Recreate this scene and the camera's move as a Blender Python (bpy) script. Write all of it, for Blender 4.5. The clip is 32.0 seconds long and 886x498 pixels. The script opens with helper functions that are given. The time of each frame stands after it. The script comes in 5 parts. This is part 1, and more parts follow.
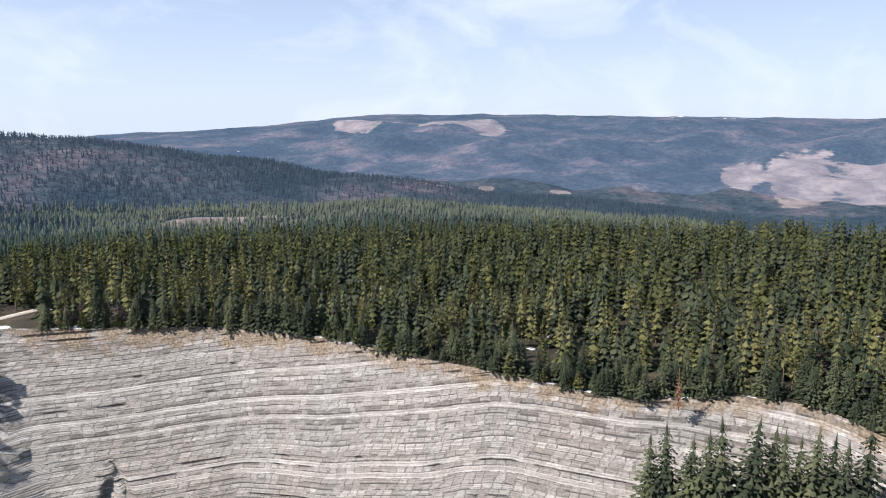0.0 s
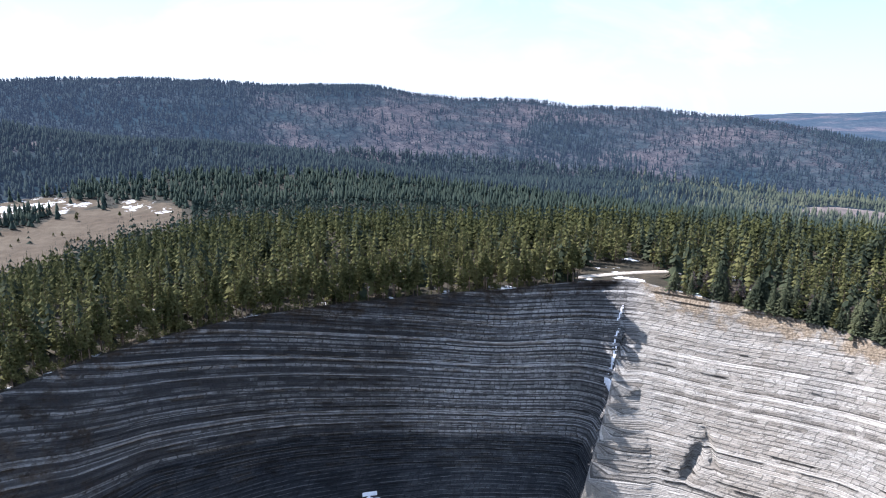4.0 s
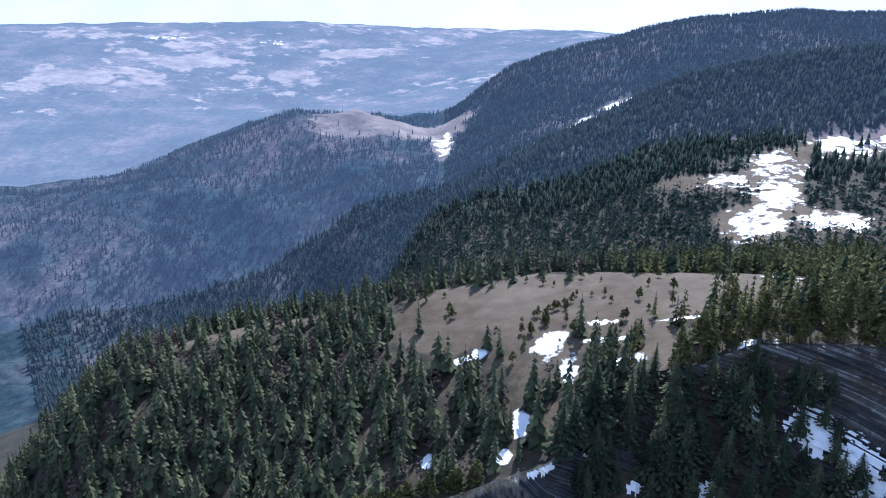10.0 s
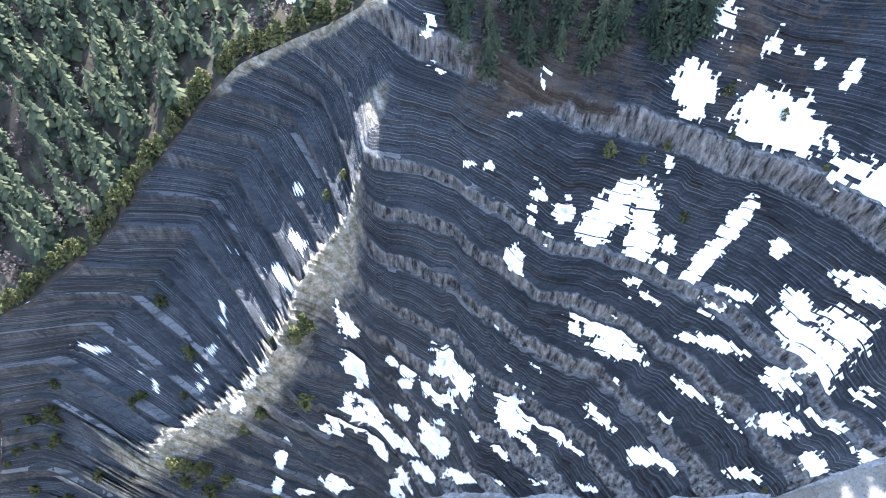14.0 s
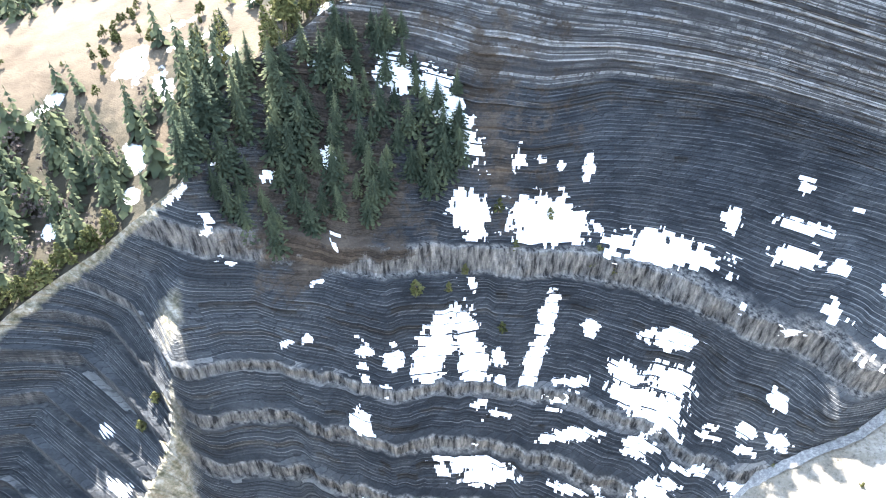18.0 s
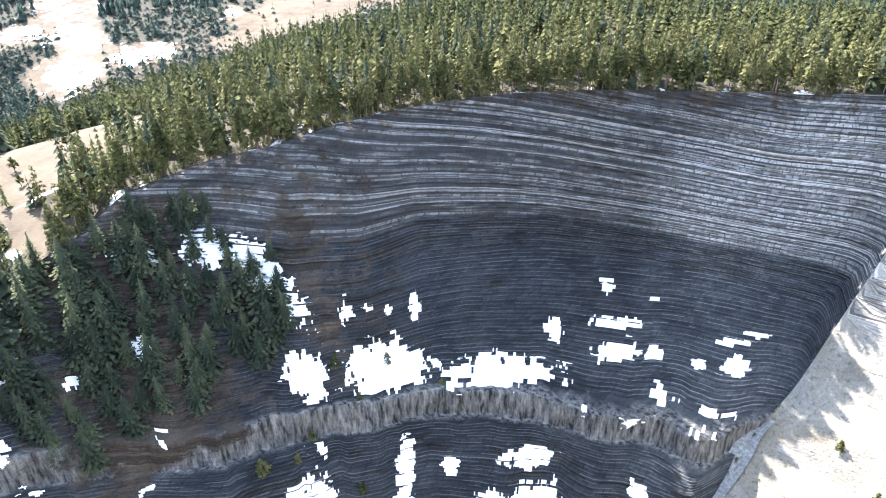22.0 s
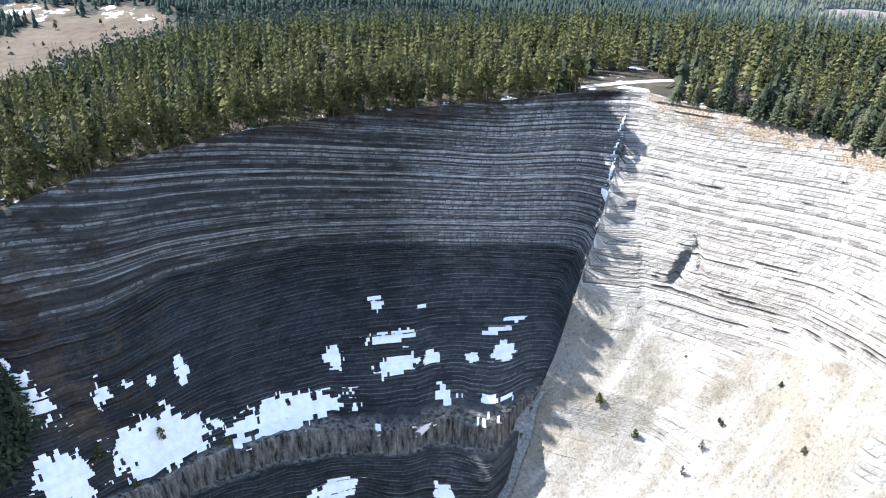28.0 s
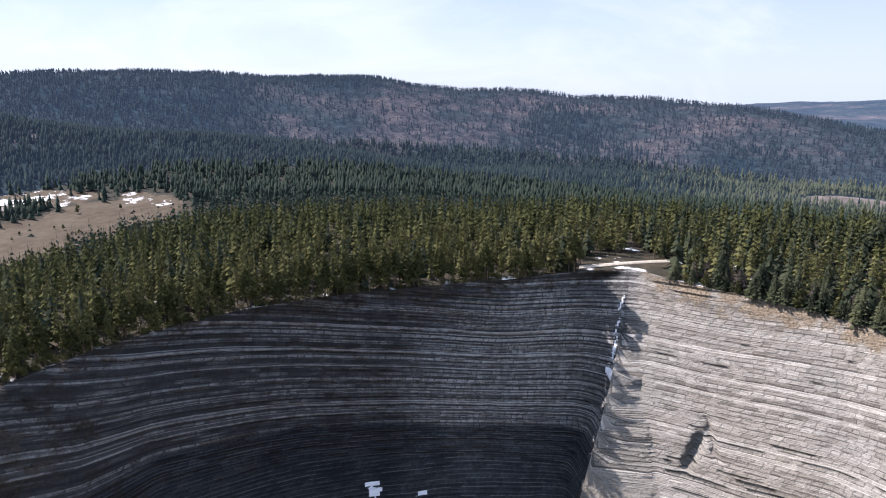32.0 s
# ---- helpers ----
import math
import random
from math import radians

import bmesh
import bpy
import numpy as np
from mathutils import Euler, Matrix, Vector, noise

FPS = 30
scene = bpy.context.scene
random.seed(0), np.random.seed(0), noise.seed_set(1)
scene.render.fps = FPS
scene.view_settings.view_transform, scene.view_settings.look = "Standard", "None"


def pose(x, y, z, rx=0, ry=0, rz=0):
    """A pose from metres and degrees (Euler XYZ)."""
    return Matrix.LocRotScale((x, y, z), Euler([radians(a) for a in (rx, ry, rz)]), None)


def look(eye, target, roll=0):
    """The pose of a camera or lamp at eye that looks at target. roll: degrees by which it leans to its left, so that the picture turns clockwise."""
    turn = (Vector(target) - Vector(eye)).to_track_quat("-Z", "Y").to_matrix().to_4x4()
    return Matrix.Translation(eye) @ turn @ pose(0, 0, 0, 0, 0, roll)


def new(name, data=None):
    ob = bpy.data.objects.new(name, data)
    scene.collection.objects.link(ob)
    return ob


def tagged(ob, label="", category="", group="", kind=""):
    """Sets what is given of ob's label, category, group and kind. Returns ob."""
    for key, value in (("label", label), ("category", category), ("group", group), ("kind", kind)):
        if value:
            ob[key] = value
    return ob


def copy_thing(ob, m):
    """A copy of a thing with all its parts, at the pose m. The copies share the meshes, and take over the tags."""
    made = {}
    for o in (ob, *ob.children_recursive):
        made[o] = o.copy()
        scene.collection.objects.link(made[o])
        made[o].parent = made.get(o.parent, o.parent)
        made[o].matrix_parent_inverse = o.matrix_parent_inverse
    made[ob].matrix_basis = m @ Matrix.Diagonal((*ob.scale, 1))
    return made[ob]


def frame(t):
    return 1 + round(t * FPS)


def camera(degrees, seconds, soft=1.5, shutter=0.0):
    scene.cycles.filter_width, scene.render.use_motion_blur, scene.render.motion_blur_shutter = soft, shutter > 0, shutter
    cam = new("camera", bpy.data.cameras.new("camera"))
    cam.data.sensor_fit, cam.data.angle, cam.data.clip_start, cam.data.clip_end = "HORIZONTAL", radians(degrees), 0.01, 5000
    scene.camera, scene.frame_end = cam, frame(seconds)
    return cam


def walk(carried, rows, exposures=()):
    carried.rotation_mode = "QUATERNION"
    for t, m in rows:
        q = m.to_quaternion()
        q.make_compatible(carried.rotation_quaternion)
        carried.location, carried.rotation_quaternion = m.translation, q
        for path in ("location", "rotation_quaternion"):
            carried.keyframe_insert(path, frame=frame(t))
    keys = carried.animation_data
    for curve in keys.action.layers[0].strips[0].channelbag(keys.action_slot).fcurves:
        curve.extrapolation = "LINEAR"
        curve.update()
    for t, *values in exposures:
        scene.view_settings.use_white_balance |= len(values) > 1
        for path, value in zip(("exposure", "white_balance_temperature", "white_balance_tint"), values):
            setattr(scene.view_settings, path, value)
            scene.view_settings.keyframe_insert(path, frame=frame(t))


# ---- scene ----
# ---- camera: it hovers on one spot over the gorge and only turns (seconds, heading, tilt, roll) ----
CZ = 460.0
cam = camera(66.62, 32.0, 1.1)
ROWS = [
    (0.0, 51.12, -10.85, -0.24), (0.5, 44.08, -10.80, -0.17), (1.0, 34.60, -10.72, -0.14),
    (1.5, 23.79, -10.61, -0.19), (2.0, 13.39, -10.56, 0.02), (2.5, 8.18, -10.54, 0.14),
    (4.5, -5.70, -13.10, 0.01), (5.0, -13.73, -13.05, -0.44), (5.5, -19.90, -13.08, -0.50),
    (6.0, -28.20, -13.12, -0.75), (6.5, -36.22, -12.89, -0.47), (7.0, -44.83, -12.80, -0.38),
    (7.5, -51.26, -12.79, -0.30), (8.0, -55.45, -12.79, -0.22), (8.5, -63.21, -12.71, -0.10),
    (9.0, -71.54, -12.62, 0.09), (9.5, -77.38, -12.56, 0.15), (10.0, -77.59, -18.00, 0.27),
    (10.5, -77.47, -29.49, 0.43), (11.0, -73.89, -35.97, 0.36), (11.5, -66.75, -37.08, 0.38),
    (12.0, -64.29, -37.86, 0.26), (12.5, -64.30, -40.95, 0.24), (13.0, -64.31, -42.26, 0.21),
    (13.5, -64.28, -49.53, 0.25), (14.0, -64.35, -57.00, 0.10), (14.5, -64.45, -64.60, -0.20),
    (15.0, -64.60, -68.60, -0.45), (15.5, -64.70, -65.60, -0.58), (16.0, -64.73, -55.19, -0.56),
    (16.5, -64.60, -47.76, -0.62), (17.0, -58.98, -43.87, -0.30), (17.5, -50.66, -43.37, 0.09),
    (18.0, -40.75, -43.47, 0.31), (18.5, -34.14, -43.55, 0.34), (19.0, -26.81, -43.62, 0.39),
    (19.5, -22.62, -47.08, 0.40), (20.0, -22.61, -54.99, 0.33), (20.5, -22.64, -62.41, 0.28),
    (21.0, -22.80, -57.74, 0.11), (21.5, -22.83, -44.53, 0.04), (22.0, -22.86, -30.74, -0.10),
    (22.5, -22.87, -22.32, -0.07), (23.0, -22.89, -20.12, -0.08), (23.5, -22.89, -20.11, -0.06),
    (24.0, -20.48, -20.14, 0.13), (24.5, -12.70, -20.18, 0.03), (25.0, -3.44, -20.21, 0.03),
    (25.5, 0.14, -20.24, -0.12), (27.5, 0.18, -25.04, 0.05), (28.0, 0.20, -28.36, 0.04),
    (28.5, 0.17, -28.25, -0.04), (29.0, 0.13, -17.93, 0.20), (29.5, 0.08, -9.27, 0.11),
    (30.0, 0.04, -7.07, 0.05), (30.5, 0.03, -8.90, 0.05), (31.0, 0.01, -9.55, 0.07),
    (31.5, -0.01, -11.01, 0.04), (32.0, 0.00, -13.31, 0.03),
]

walk(cam, [(t, pose(0, 0, CZ, 90 + tilt, 0, -head) @ pose(0, 0, 0, 0, 0, roll)) for t, head, tilt, roll in ROWS],
     exposures=[(0, 0.65, 6450, 18), (2.5, 0.6, 6350, 18), (5, 1.5, 5850, 20), (6, 1.6, 5850, 21), (7, 1.6, 5800, 21), (8, 1.42, 5750, 22), (9, 1.05, 5750, 20), (10, 0.95, 5300, 18), (11, 2.1, 5000, 14), (12, 2.9, 5200, 19), (13.5, 2.95, 5300, 18),
                (15.5, 1.55, 6700, 17), (16.5, 2.5, 6300, 13), (17.5, 3.2, 6200, 13), (19, 3.2, 6700, 13), (20.5, 1.75, 6900, 10), (21, 1.45, 6700, 11), (21.5, 1.95, 6550, 12), (22.5, 3.2, 6150, 19),
                (25.5, 2.8, 6150, 18), (28, 1.75, 5950, 14), (29, 1.7, 5850, 13), (30, 1.0, 6300, 22), (32, 0.75, 6400, 22)])

# ---- world and sun ----
SUN_AZ, SUN_EL = -57.0, 46.0
world = bpy.data.worlds.new("sky")
scene.world = world
world.use_nodes = True
wn = world.node_tree.nodes
sky = wn.new("ShaderNodeTexSky")
sky.sky_type, sky.sun_disc = "NISHITA", False
sky.sun_elevation, sky.sun_rotation = radians(SUN_EL), radians(SUN_AZ)
sky.altitude, sky.air_density, sky.dust_density, sky.ozone_density = 1000, 0.8, 1.5, 1.0
wn["Background"].inputs["Strength"].default_value = 0.095
wl = world.node_tree.links


def sky_node(kind, **values):
    n = wn.new(kind)
    for key, value in values.items():
        n.inputs[key.replace("_", " ")].default_value = value
    return n


def sky_mix(fac, a, colour):
    """The sky with a share of white cloud."""
    m = wn.new("ShaderNodeMix")
    m.data_type = "RGBA"
    if isinstance(fac, float):
        m.inputs[0].default_value = fac
    else:
        wl.new(fac, m.inputs[0])
    wl.new(a, m.inputs[6])
    m.inputs[7].default_value = (*colour, 1)
    return m.outputs[2]


veiled = sky_mix(0.6, sky.outputs[0], (3.7, 5.0, 6.6))      # thin high cloud evens out the sky
ray_up = wn.new("ShaderNodeTexCoord")
sky_axes = wn.new("ShaderNodeSeparateXYZ")
wl.new(ray_up.outputs["Generated"], sky_axes.inputs[0])
low_air = sky_node("ShaderNodeMapRange", From_Min=0.0, From_Max=0.22, To_Min=0.6, To_Max=0.0)   # milky air over the horizon
wl.new(sky_axes.outputs[2], low_air.inputs["Value"])
veiled = sky_mix(low_air.outputs["Result"], veiled, (5.6, 6.5, 7.5))
cloud_map = sky_node("ShaderNodeMapping", Rotation=(0, 0, 0.5), Scale=(1.6, 4.2, 7.0))
wl.new(ray_up.outputs["Generated"], cloud_map.inputs["Vector"])
cirrus = sky_node("ShaderNodeTexNoise", Scale=1.3, Detail=7.0, Roughness=0.6, Distortion=0.8)
wl.new(cloud_map.outputs[0], cirrus.inputs["Vector"])
wisps = sky_node("ShaderNodeMapRange", From_Min=0.46, From_Max=0.75, To_Min=0.0, To_Max=0.5)
wl.new(cirrus.outputs["Fac"], wisps.inputs["Value"])
veiled = sky_mix(wisps.outputs["Result"], veiled, (7.2, 7.8, 8.6))
wl.new(veiled, wn["Background"].inputs["Color"])
sun_data = bpy.data.lights.new("sun", "SUN")
sun_data.energy, sun_data.angle, sun_data.color = 5.0, radians(0.53), (1.0, 0.95, 0.87)
sun = new("sun", sun_data)
ca, sa = math.cos(radians(SUN_EL)), math.sin(radians(SUN_EL))
sun.matrix_world = look((0, 0, CZ + 800), (-ca * math.sin(radians(SUN_AZ)), -ca * math.cos(radians(SUN_AZ)), CZ + 800 - sa))


# ---- materials ----
def nodes_of(name, rough=0.9):
    m = bpy.data.materials.new(name)
    m.use_nodes = True
    b = m.node_tree.nodes["Principled BSDF"]
    b.inputs["Roughness"].default_value = rough
    b.inputs["Specular IOR Level"].default_value = 0.2
    return m, m.node_tree.nodes, m.node_tree.links, b


def noise_node(n, l, scale, detail=4.0, stretch=(1, 1, 1), rough=0.55):
    tc = n.new("ShaderNodeNewGeometry")
    mp = n.new("ShaderNodeMapping")
    mp.inputs["Scale"].default_value = stretch
    l.new(tc.outputs["Position"], mp.inputs["Vector"])
    t = n.new("ShaderNodeTexNoise")
    t.inputs["Scale"].default_value, t.inputs["Detail"].default_value = scale, detail
    t.inputs["Roughness"].default_value = rough
    l.new(mp.outputs[0], t.inputs["Vector"])
    return t.outputs["Fac"]


def ramp(n, l, fac, *stops):
    r = n.new("ShaderNodeValToRGB")
    e = r.color_ramp.elements
    while len(e) < len(stops):
        e.new(0.5)
    for el, (p, c) in zip(e, stops):
        el.position, el.color = p, (*c, 1)
    l.new(fac, r.inputs[0])
    return r.outputs[0]


def mixed(n, l, fac, a, b, kind="MIX"):
    m = n.new("ShaderNodeMix")
    m.data_type, m.blend_type = "RGBA", kind
    for sock, v in (("Factor", fac), ("A", a), ("B", b)):
        s = m.inputs[sock] if sock == "Factor" else [i for i in m.inputs if i.name == sock and i.type == "RGBA"][0]
        if isinstance(v, (int, float)):
            s.default_value = v
        elif isinstance(v, tuple):
            s.default_value = (*v, 1)
        else:
            l.new(v, s)
    return [o for o in m.outputs if o.type == "RGBA"][0]


def calc(n, l, op, a, b=0.0):
    m = n.new("ShaderNodeMath")
    m.operation = op
    for i, v in enumerate((a, b)):
        if isinstance(v, (int, float)):
            m.inputs[i].default_value = v
        else:
            l.new(v, m.inputs[i])
    return m.outputs[0]


def attr(n, name):
    a = n.new("ShaderNodeAttribute")
    a.attribute_name = name
    return a.outputs["Fac"]


def bump(n, l, b, height, strength, dist):
    u = n.new("ShaderNodeBump")
    u.inputs["Strength"].default_value, u.inputs["Distance"].default_value = strength, dist
    l.new(height, u.inputs["Height"])
    l.new(u.outputs[0], b.inputs["Normal"])


def edge(n, l, mask, jitter, amount, sharp=0.06):
    """A mask whose outline is frayed by a noise."""
    v = calc(n, l, "ADD", mask, calc(n, l, "MULTIPLY", calc(n, l, "SUBTRACT", jitter, 0.5), amount))
    r = n.new("ShaderNodeMapRange")
    r.inputs["From Min"].default_value, r.inputs["From Max"].default_value = 0.5 - sharp, 0.5 + sharp
    l.new(v, r.inputs["Value"])
    return r.outputs["Result"]


def rock_material():
    m, n, l, b = nodes_of("layered_rock", 0.92)
    g = n.new("ShaderNodeNewGeometry")
    sp = n.new("ShaderNodeSeparateXYZ")
    l.new(g.outputs["Position"], sp.inputs[0])

    def layers(across, up, detail):
        """Noise drawn out along the beds."""
        c = n.new("ShaderNodeCombineXYZ")
        l.new(calc(n, l, "MULTIPLY", sp.outputs[0], across), c.inputs[0])
        l.new(calc(n, l, "MULTIPLY", sp.outputs[1], across), c.inputs[1])
        l.new(calc(n, l, "MULTIPLY", attr(n, "bed"), up), c.inputs[2])
        t = n.new("ShaderNodeTexNoise")
        t.inputs["Scale"].default_value, t.inputs["Detail"].default_value = 1.0, detail
        l.new(c.outputs[0], t.inputs["Vector"])
        return t.outputs["Fac"]

    fine = layers(0.06, 2.2, 4)
    broad = layers(0.012, 0.30, 3)
    blot = noise_node(n, l, 0.05, 5)
    grain = noise_node(n, l, 1.2, 6)
    hard, sunny = attr(n, "hard"), attr(n, "sunny")

    def pair(a, c, kind):
        """A texture over (along the wall, across the beds)."""
        v = n.new("ShaderNodeCombineXYZ")
        l.new(a, v.inputs[0])
        l.new(c, v.inputs[1])
        t = n.new(kind)
        if kind == "ShaderNodeTexWhiteNoise":
            t.noise_dimensions = "2D"
            l.new(v.outputs[0], t.inputs["Vector"])
            return t.outputs["Value"]
        t.noise_dimensions = "2D"
        t.inputs["Scale"].default_value, t.inputs["Detail"].default_value = 1.0, 4.0
        l.new(v.outputs[0], t.inputs["Vector"])
        return t.outputs["Fac"]

    def strata(tall, wide, shift, broken):
        """Thin beds: a random value for each, one for each block in it, the gap over it and the joints between blocks."""
        u = calc(n, l, "ADD", calc(n, l, "DIVIDE", attr(n, "bed"), tall), calc(n, l, "ADD", shift, calc(n, l, "MULTIPLY", noise_node(n, l, 0.09, 3), 0.16)))
        k, f = calc(n, l, "FLOOR", u), calc(n, l, "FRACT", u)
        one = n.new("ShaderNodeTexWhiteNoise")
        one.noise_dimensions = "1D"
        l.new(k, one.inputs["W"])
        w = calc(n, l, "ADD", calc(n, l, "DIVIDE", attr(n, "along"), wide), calc(n, l, "MULTIPLY", one.outputs["Value"], 37.0))
        w = calc(n, l, "ADD", w, calc(n, l, "MULTIPLY", noise_node(n, l, 0.25, 2), 1.2))
        cell = pair(calc(n, l, "FLOOR", w), k, "ShaderNodeTexWhiteNoise")
        run = pair(calc(n, l, "MULTIPLY", attr(n, "along"), broken), calc(n, l, "MULTIPLY", k, 3.7), "ShaderNodeTexNoise")
        return one.outputs["Value"], cell, f, calc(n, l, "FRACT", w), run

    def below(v, limit, soft):
        r = n.new("ShaderNodeMapRange")
        r.inputs["To Min"].default_value, r.inputs["To Max"].default_value = 1.0, 0.0
        l.new(v, r.inputs["Value"])
        for key, val in (("From Min", limit), ("From Max", calc(n, l, "ADD", limit, soft))):
            if isinstance(val, (int, float)):
                r.inputs[key].default_value = val
            else:
                l.new(val, r.inputs[key])
        return r.outputs["Result"]

    one, cell, f, w, run = strata(1.5, 2.6, 0.0, 0.12)
    tone = calc(n, l, "ADD", calc(n, l, "MULTIPLY", one, 0.62), calc(n, l, "MULTIPLY", cell, 0.38))
    slab = ramp(n, l, tone, (0.08, (0.20, 0.20, 0.20)), (0.30, (0.37, 0.366, 0.355)), (0.52, (0.52, 0.512, 0.494)), (0.80, (0.66, 0.648, 0.622)))
    # second set of slab tones for the sunlit side, lighting worked into the colour
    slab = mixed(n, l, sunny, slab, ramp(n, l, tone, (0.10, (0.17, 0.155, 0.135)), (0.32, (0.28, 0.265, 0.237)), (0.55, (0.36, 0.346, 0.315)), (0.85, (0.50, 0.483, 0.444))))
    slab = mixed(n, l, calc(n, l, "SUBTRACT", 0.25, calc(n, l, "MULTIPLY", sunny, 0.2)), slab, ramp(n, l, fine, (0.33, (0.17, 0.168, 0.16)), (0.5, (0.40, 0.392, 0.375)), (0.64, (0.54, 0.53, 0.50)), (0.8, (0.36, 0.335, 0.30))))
    gap = calc(n, l, "MULTIPLY", below(f, calc(n, l, "MULTIPLY", calc(n, l, "SUBTRACT", 1.0, tone), calc(n, l, "SUBTRACT", 0.40, calc(n, l, "MULTIPLY", sunny, 0.12))), 0.08), below(calc(n, l, "SUBTRACT", 1.0, run), calc(n, l, "SUBTRACT", 0.54, calc(n, l, "MULTIPLY", sunny, 0.05)), 0.06))
    joint = calc(n, l, "MULTIPLY", below(w, calc(n, l, "MULTIPLY", cell, 0.14), 0.03), below(one, 0.75, 0.1))
    gap = calc(n, l, "MAXIMUM", gap, calc(n, l, "MULTIPLY", joint, calc(n, l, "SUBTRACT", 0.9, calc(n, l, "MULTIPLY", sunny, 0.2))))
    one2, cell2, f2, w2, run2 = strata(0.50, 1.7, 3.3, 0.34)
    gap2 = calc(n, l, "MULTIPLY", below(f2, 0.30, 0.15), below(calc(n, l, "SUBTRACT", 1.0, run2), 0.46, 0.06))
    gap = calc(n, l, "MAXIMUM", gap, calc(n, l, "MULTIPLY", gap2, calc(n, l, "SUBTRACT", 0.7, calc(n, l, "MULTIPLY", sunny, 0.35))))
    # soft beds: dark shale, with the shade of the recesses painted in
    recess_shale = ramp(n, l, calc(n, l, "ADD", calc(n, l, "MULTIPLY", one2, 0.6), calc(n, l, "MULTIPLY", fine, 0.5)), (0.25, (0.05, 0.05, 0.052)), (0.6, (0.15, 0.147, 0.144)), (0.9, (0.32, 0.314, 0.30)))
    # soft beds painted paler where the side is sunlit
    recess_shale = mixed(n, l, calc(n, l, "MULTIPLY", sunny, 0.75), recess_shale, mixed(n, l, 0.45, slab, (0.33, 0.30, 0.255)))
    pale = mixed(n, l, calc(n, l, "MINIMUM", hard, 1.0), recess_shale, slab)
    hang = calc(n, l, "MULTIPLY", below(calc(n, l, "SUBTRACT", 1.0, noise_node(n, l, 1.0, 3, (0.45, 0.45, 0.13))), 0.46, 0.03), below(calc(n, l, "SUBTRACT", 1.0, noise_node(n, l, 0.06, 3)), 0.54, 0.06))
    hang = calc(n, l, "MULTIPLY", hang, calc(n, l, "SUBTRACT", 0.35, calc(n, l, "MULTIPLY", sunny, 0.3)))
    gap = calc(n, l, "MAXIMUM", gap, hang)
    # dark rock, and shade put into the colour of the unlit walls
    shaded_rock = ramp(n, l, calc(n, l, "ADD", calc(n, l, "MULTIPLY", tone, 0.6), calc(n, l, "MULTIPLY", fine, 0.5)), (0.30, (0.010, 0.010, 0.012)), (0.55, (0.028, 0.027, 0.029)), (0.80, (0.10, 0.098, 0.096)))
    pale = mixed(n, l, calc(n, l, "MULTIPLY", attr(n, "shade_tone"), calc(n, l, "SUBTRACT", 0.9, calc(n, l, "MULTIPLY", below(calc(n, l, "SUBTRACT", 1.0, calc(n, l, "ADD", calc(n, l, "MULTIPLY", one, 0.4), calc(n, l, "MULTIPLY", run, 0.6))), 0.47, 0.14), 0.36))), pale, shaded_rock)
    pale = mixed(n, l, calc(n, l, "MULTIPLY", gap, calc(n, l, "SUBTRACT", 0.88, calc(n, l, "MULTIPLY", sunny, 0.14))), pale, (0.045, 0.044, 0.043))
    one3, cell3, f3, w3, run3 = strata(0.85, 2.2, 7.7, 0.13)
    thin = layers(0.035, 3.6, 4)
    slate = ramp(n, l, noise_node(n, l, 0.07, 6), (0.34, (0.024, 0.028, 0.034)), (0.52, (0.044, 0.049, 0.055)), (0.68, (0.078, 0.083, 0.088)))
    slate = mixed(n, l, 0.25, slate, ramp(n, l, thin, (0.38, (0.03, 0.035, 0.04)), (0.65, (0.19, 0.20, 0.205))))
    slate = mixed(n, l, 0.28, slate, ramp(n, l, cell3, (0.0, (0.38, 0.38, 0.38)), (0.5, (0.9, 0.9, 0.9)), (1.0, (1.55, 1.55, 1.55))), "MULTIPLY")
    line = calc(n, l, "MULTIPLY", below(f3, calc(n, l, "MULTIPLY", one3, 0.15), 0.09), below(calc(n, l, "SUBTRACT", 1.0, run3), 0.49, 0.07))
    slate = mixed(n, l, calc(n, l, "MULTIPLY", line, 0.6), slate, (0.31, 0.31, 0.303))
    rift = calc(n, l, "MULTIPLY", below(calc(n, l, "ABSOLUTE", calc(n, l, "SUBTRACT", f3, 0.55)), 0.07, 0.05), below(run3, 0.455, 0.05))
    slate = mixed(n, l, calc(n, l, "MULTIPLY", calc(n, l, "MAXIMUM", rift, calc(n, l, "MULTIPLY", below(w3, calc(n, l, "MULTIPLY", cell3, 0.12), 0.03), 0.8)), 0.8), slate, (0.02, 0.021, 0.024))
    # the same painted shade, multiplied into the slate
    slate = mixed(n, l, calc(n, l, "MULTIPLY", attr(n, "shade_tone"), 0.8), slate, (0.42, 0.43, 0.46), "MULTIPLY")
    streak = noise_node(n, l, 1.0, 5, (0.6, 0.6, 0.10), 0.65)
    massive = ramp(n, l, streak, (0.38, (0.022, 0.023, 0.025)), (0.46, (0.10, 0.10, 0.10)), (0.55, (0.17, 0.167, 0.16)), (0.68, (0.30, 0.29, 0.272)))
    slate = mixed(n, l, edge(n, l, calc(n, l, "SUBTRACT", hard, 1.0), noise_node(n, l, 0.08, 6), 1.3, 0.35), slate, massive)
    rock = mixed(n, l, edge(n, l, attr(n, "slate"), blot, 0.6, 0.15), pale, slate)
    warm = noise_node(n, l, 0.03, 4)
    earth = ramp(n, l, grain, (0.3, (0.15, 0.118, 0.085)), (0.6, (0.30, 0.245, 0.18)), (0.8, (0.40, 0.34, 0.27)))
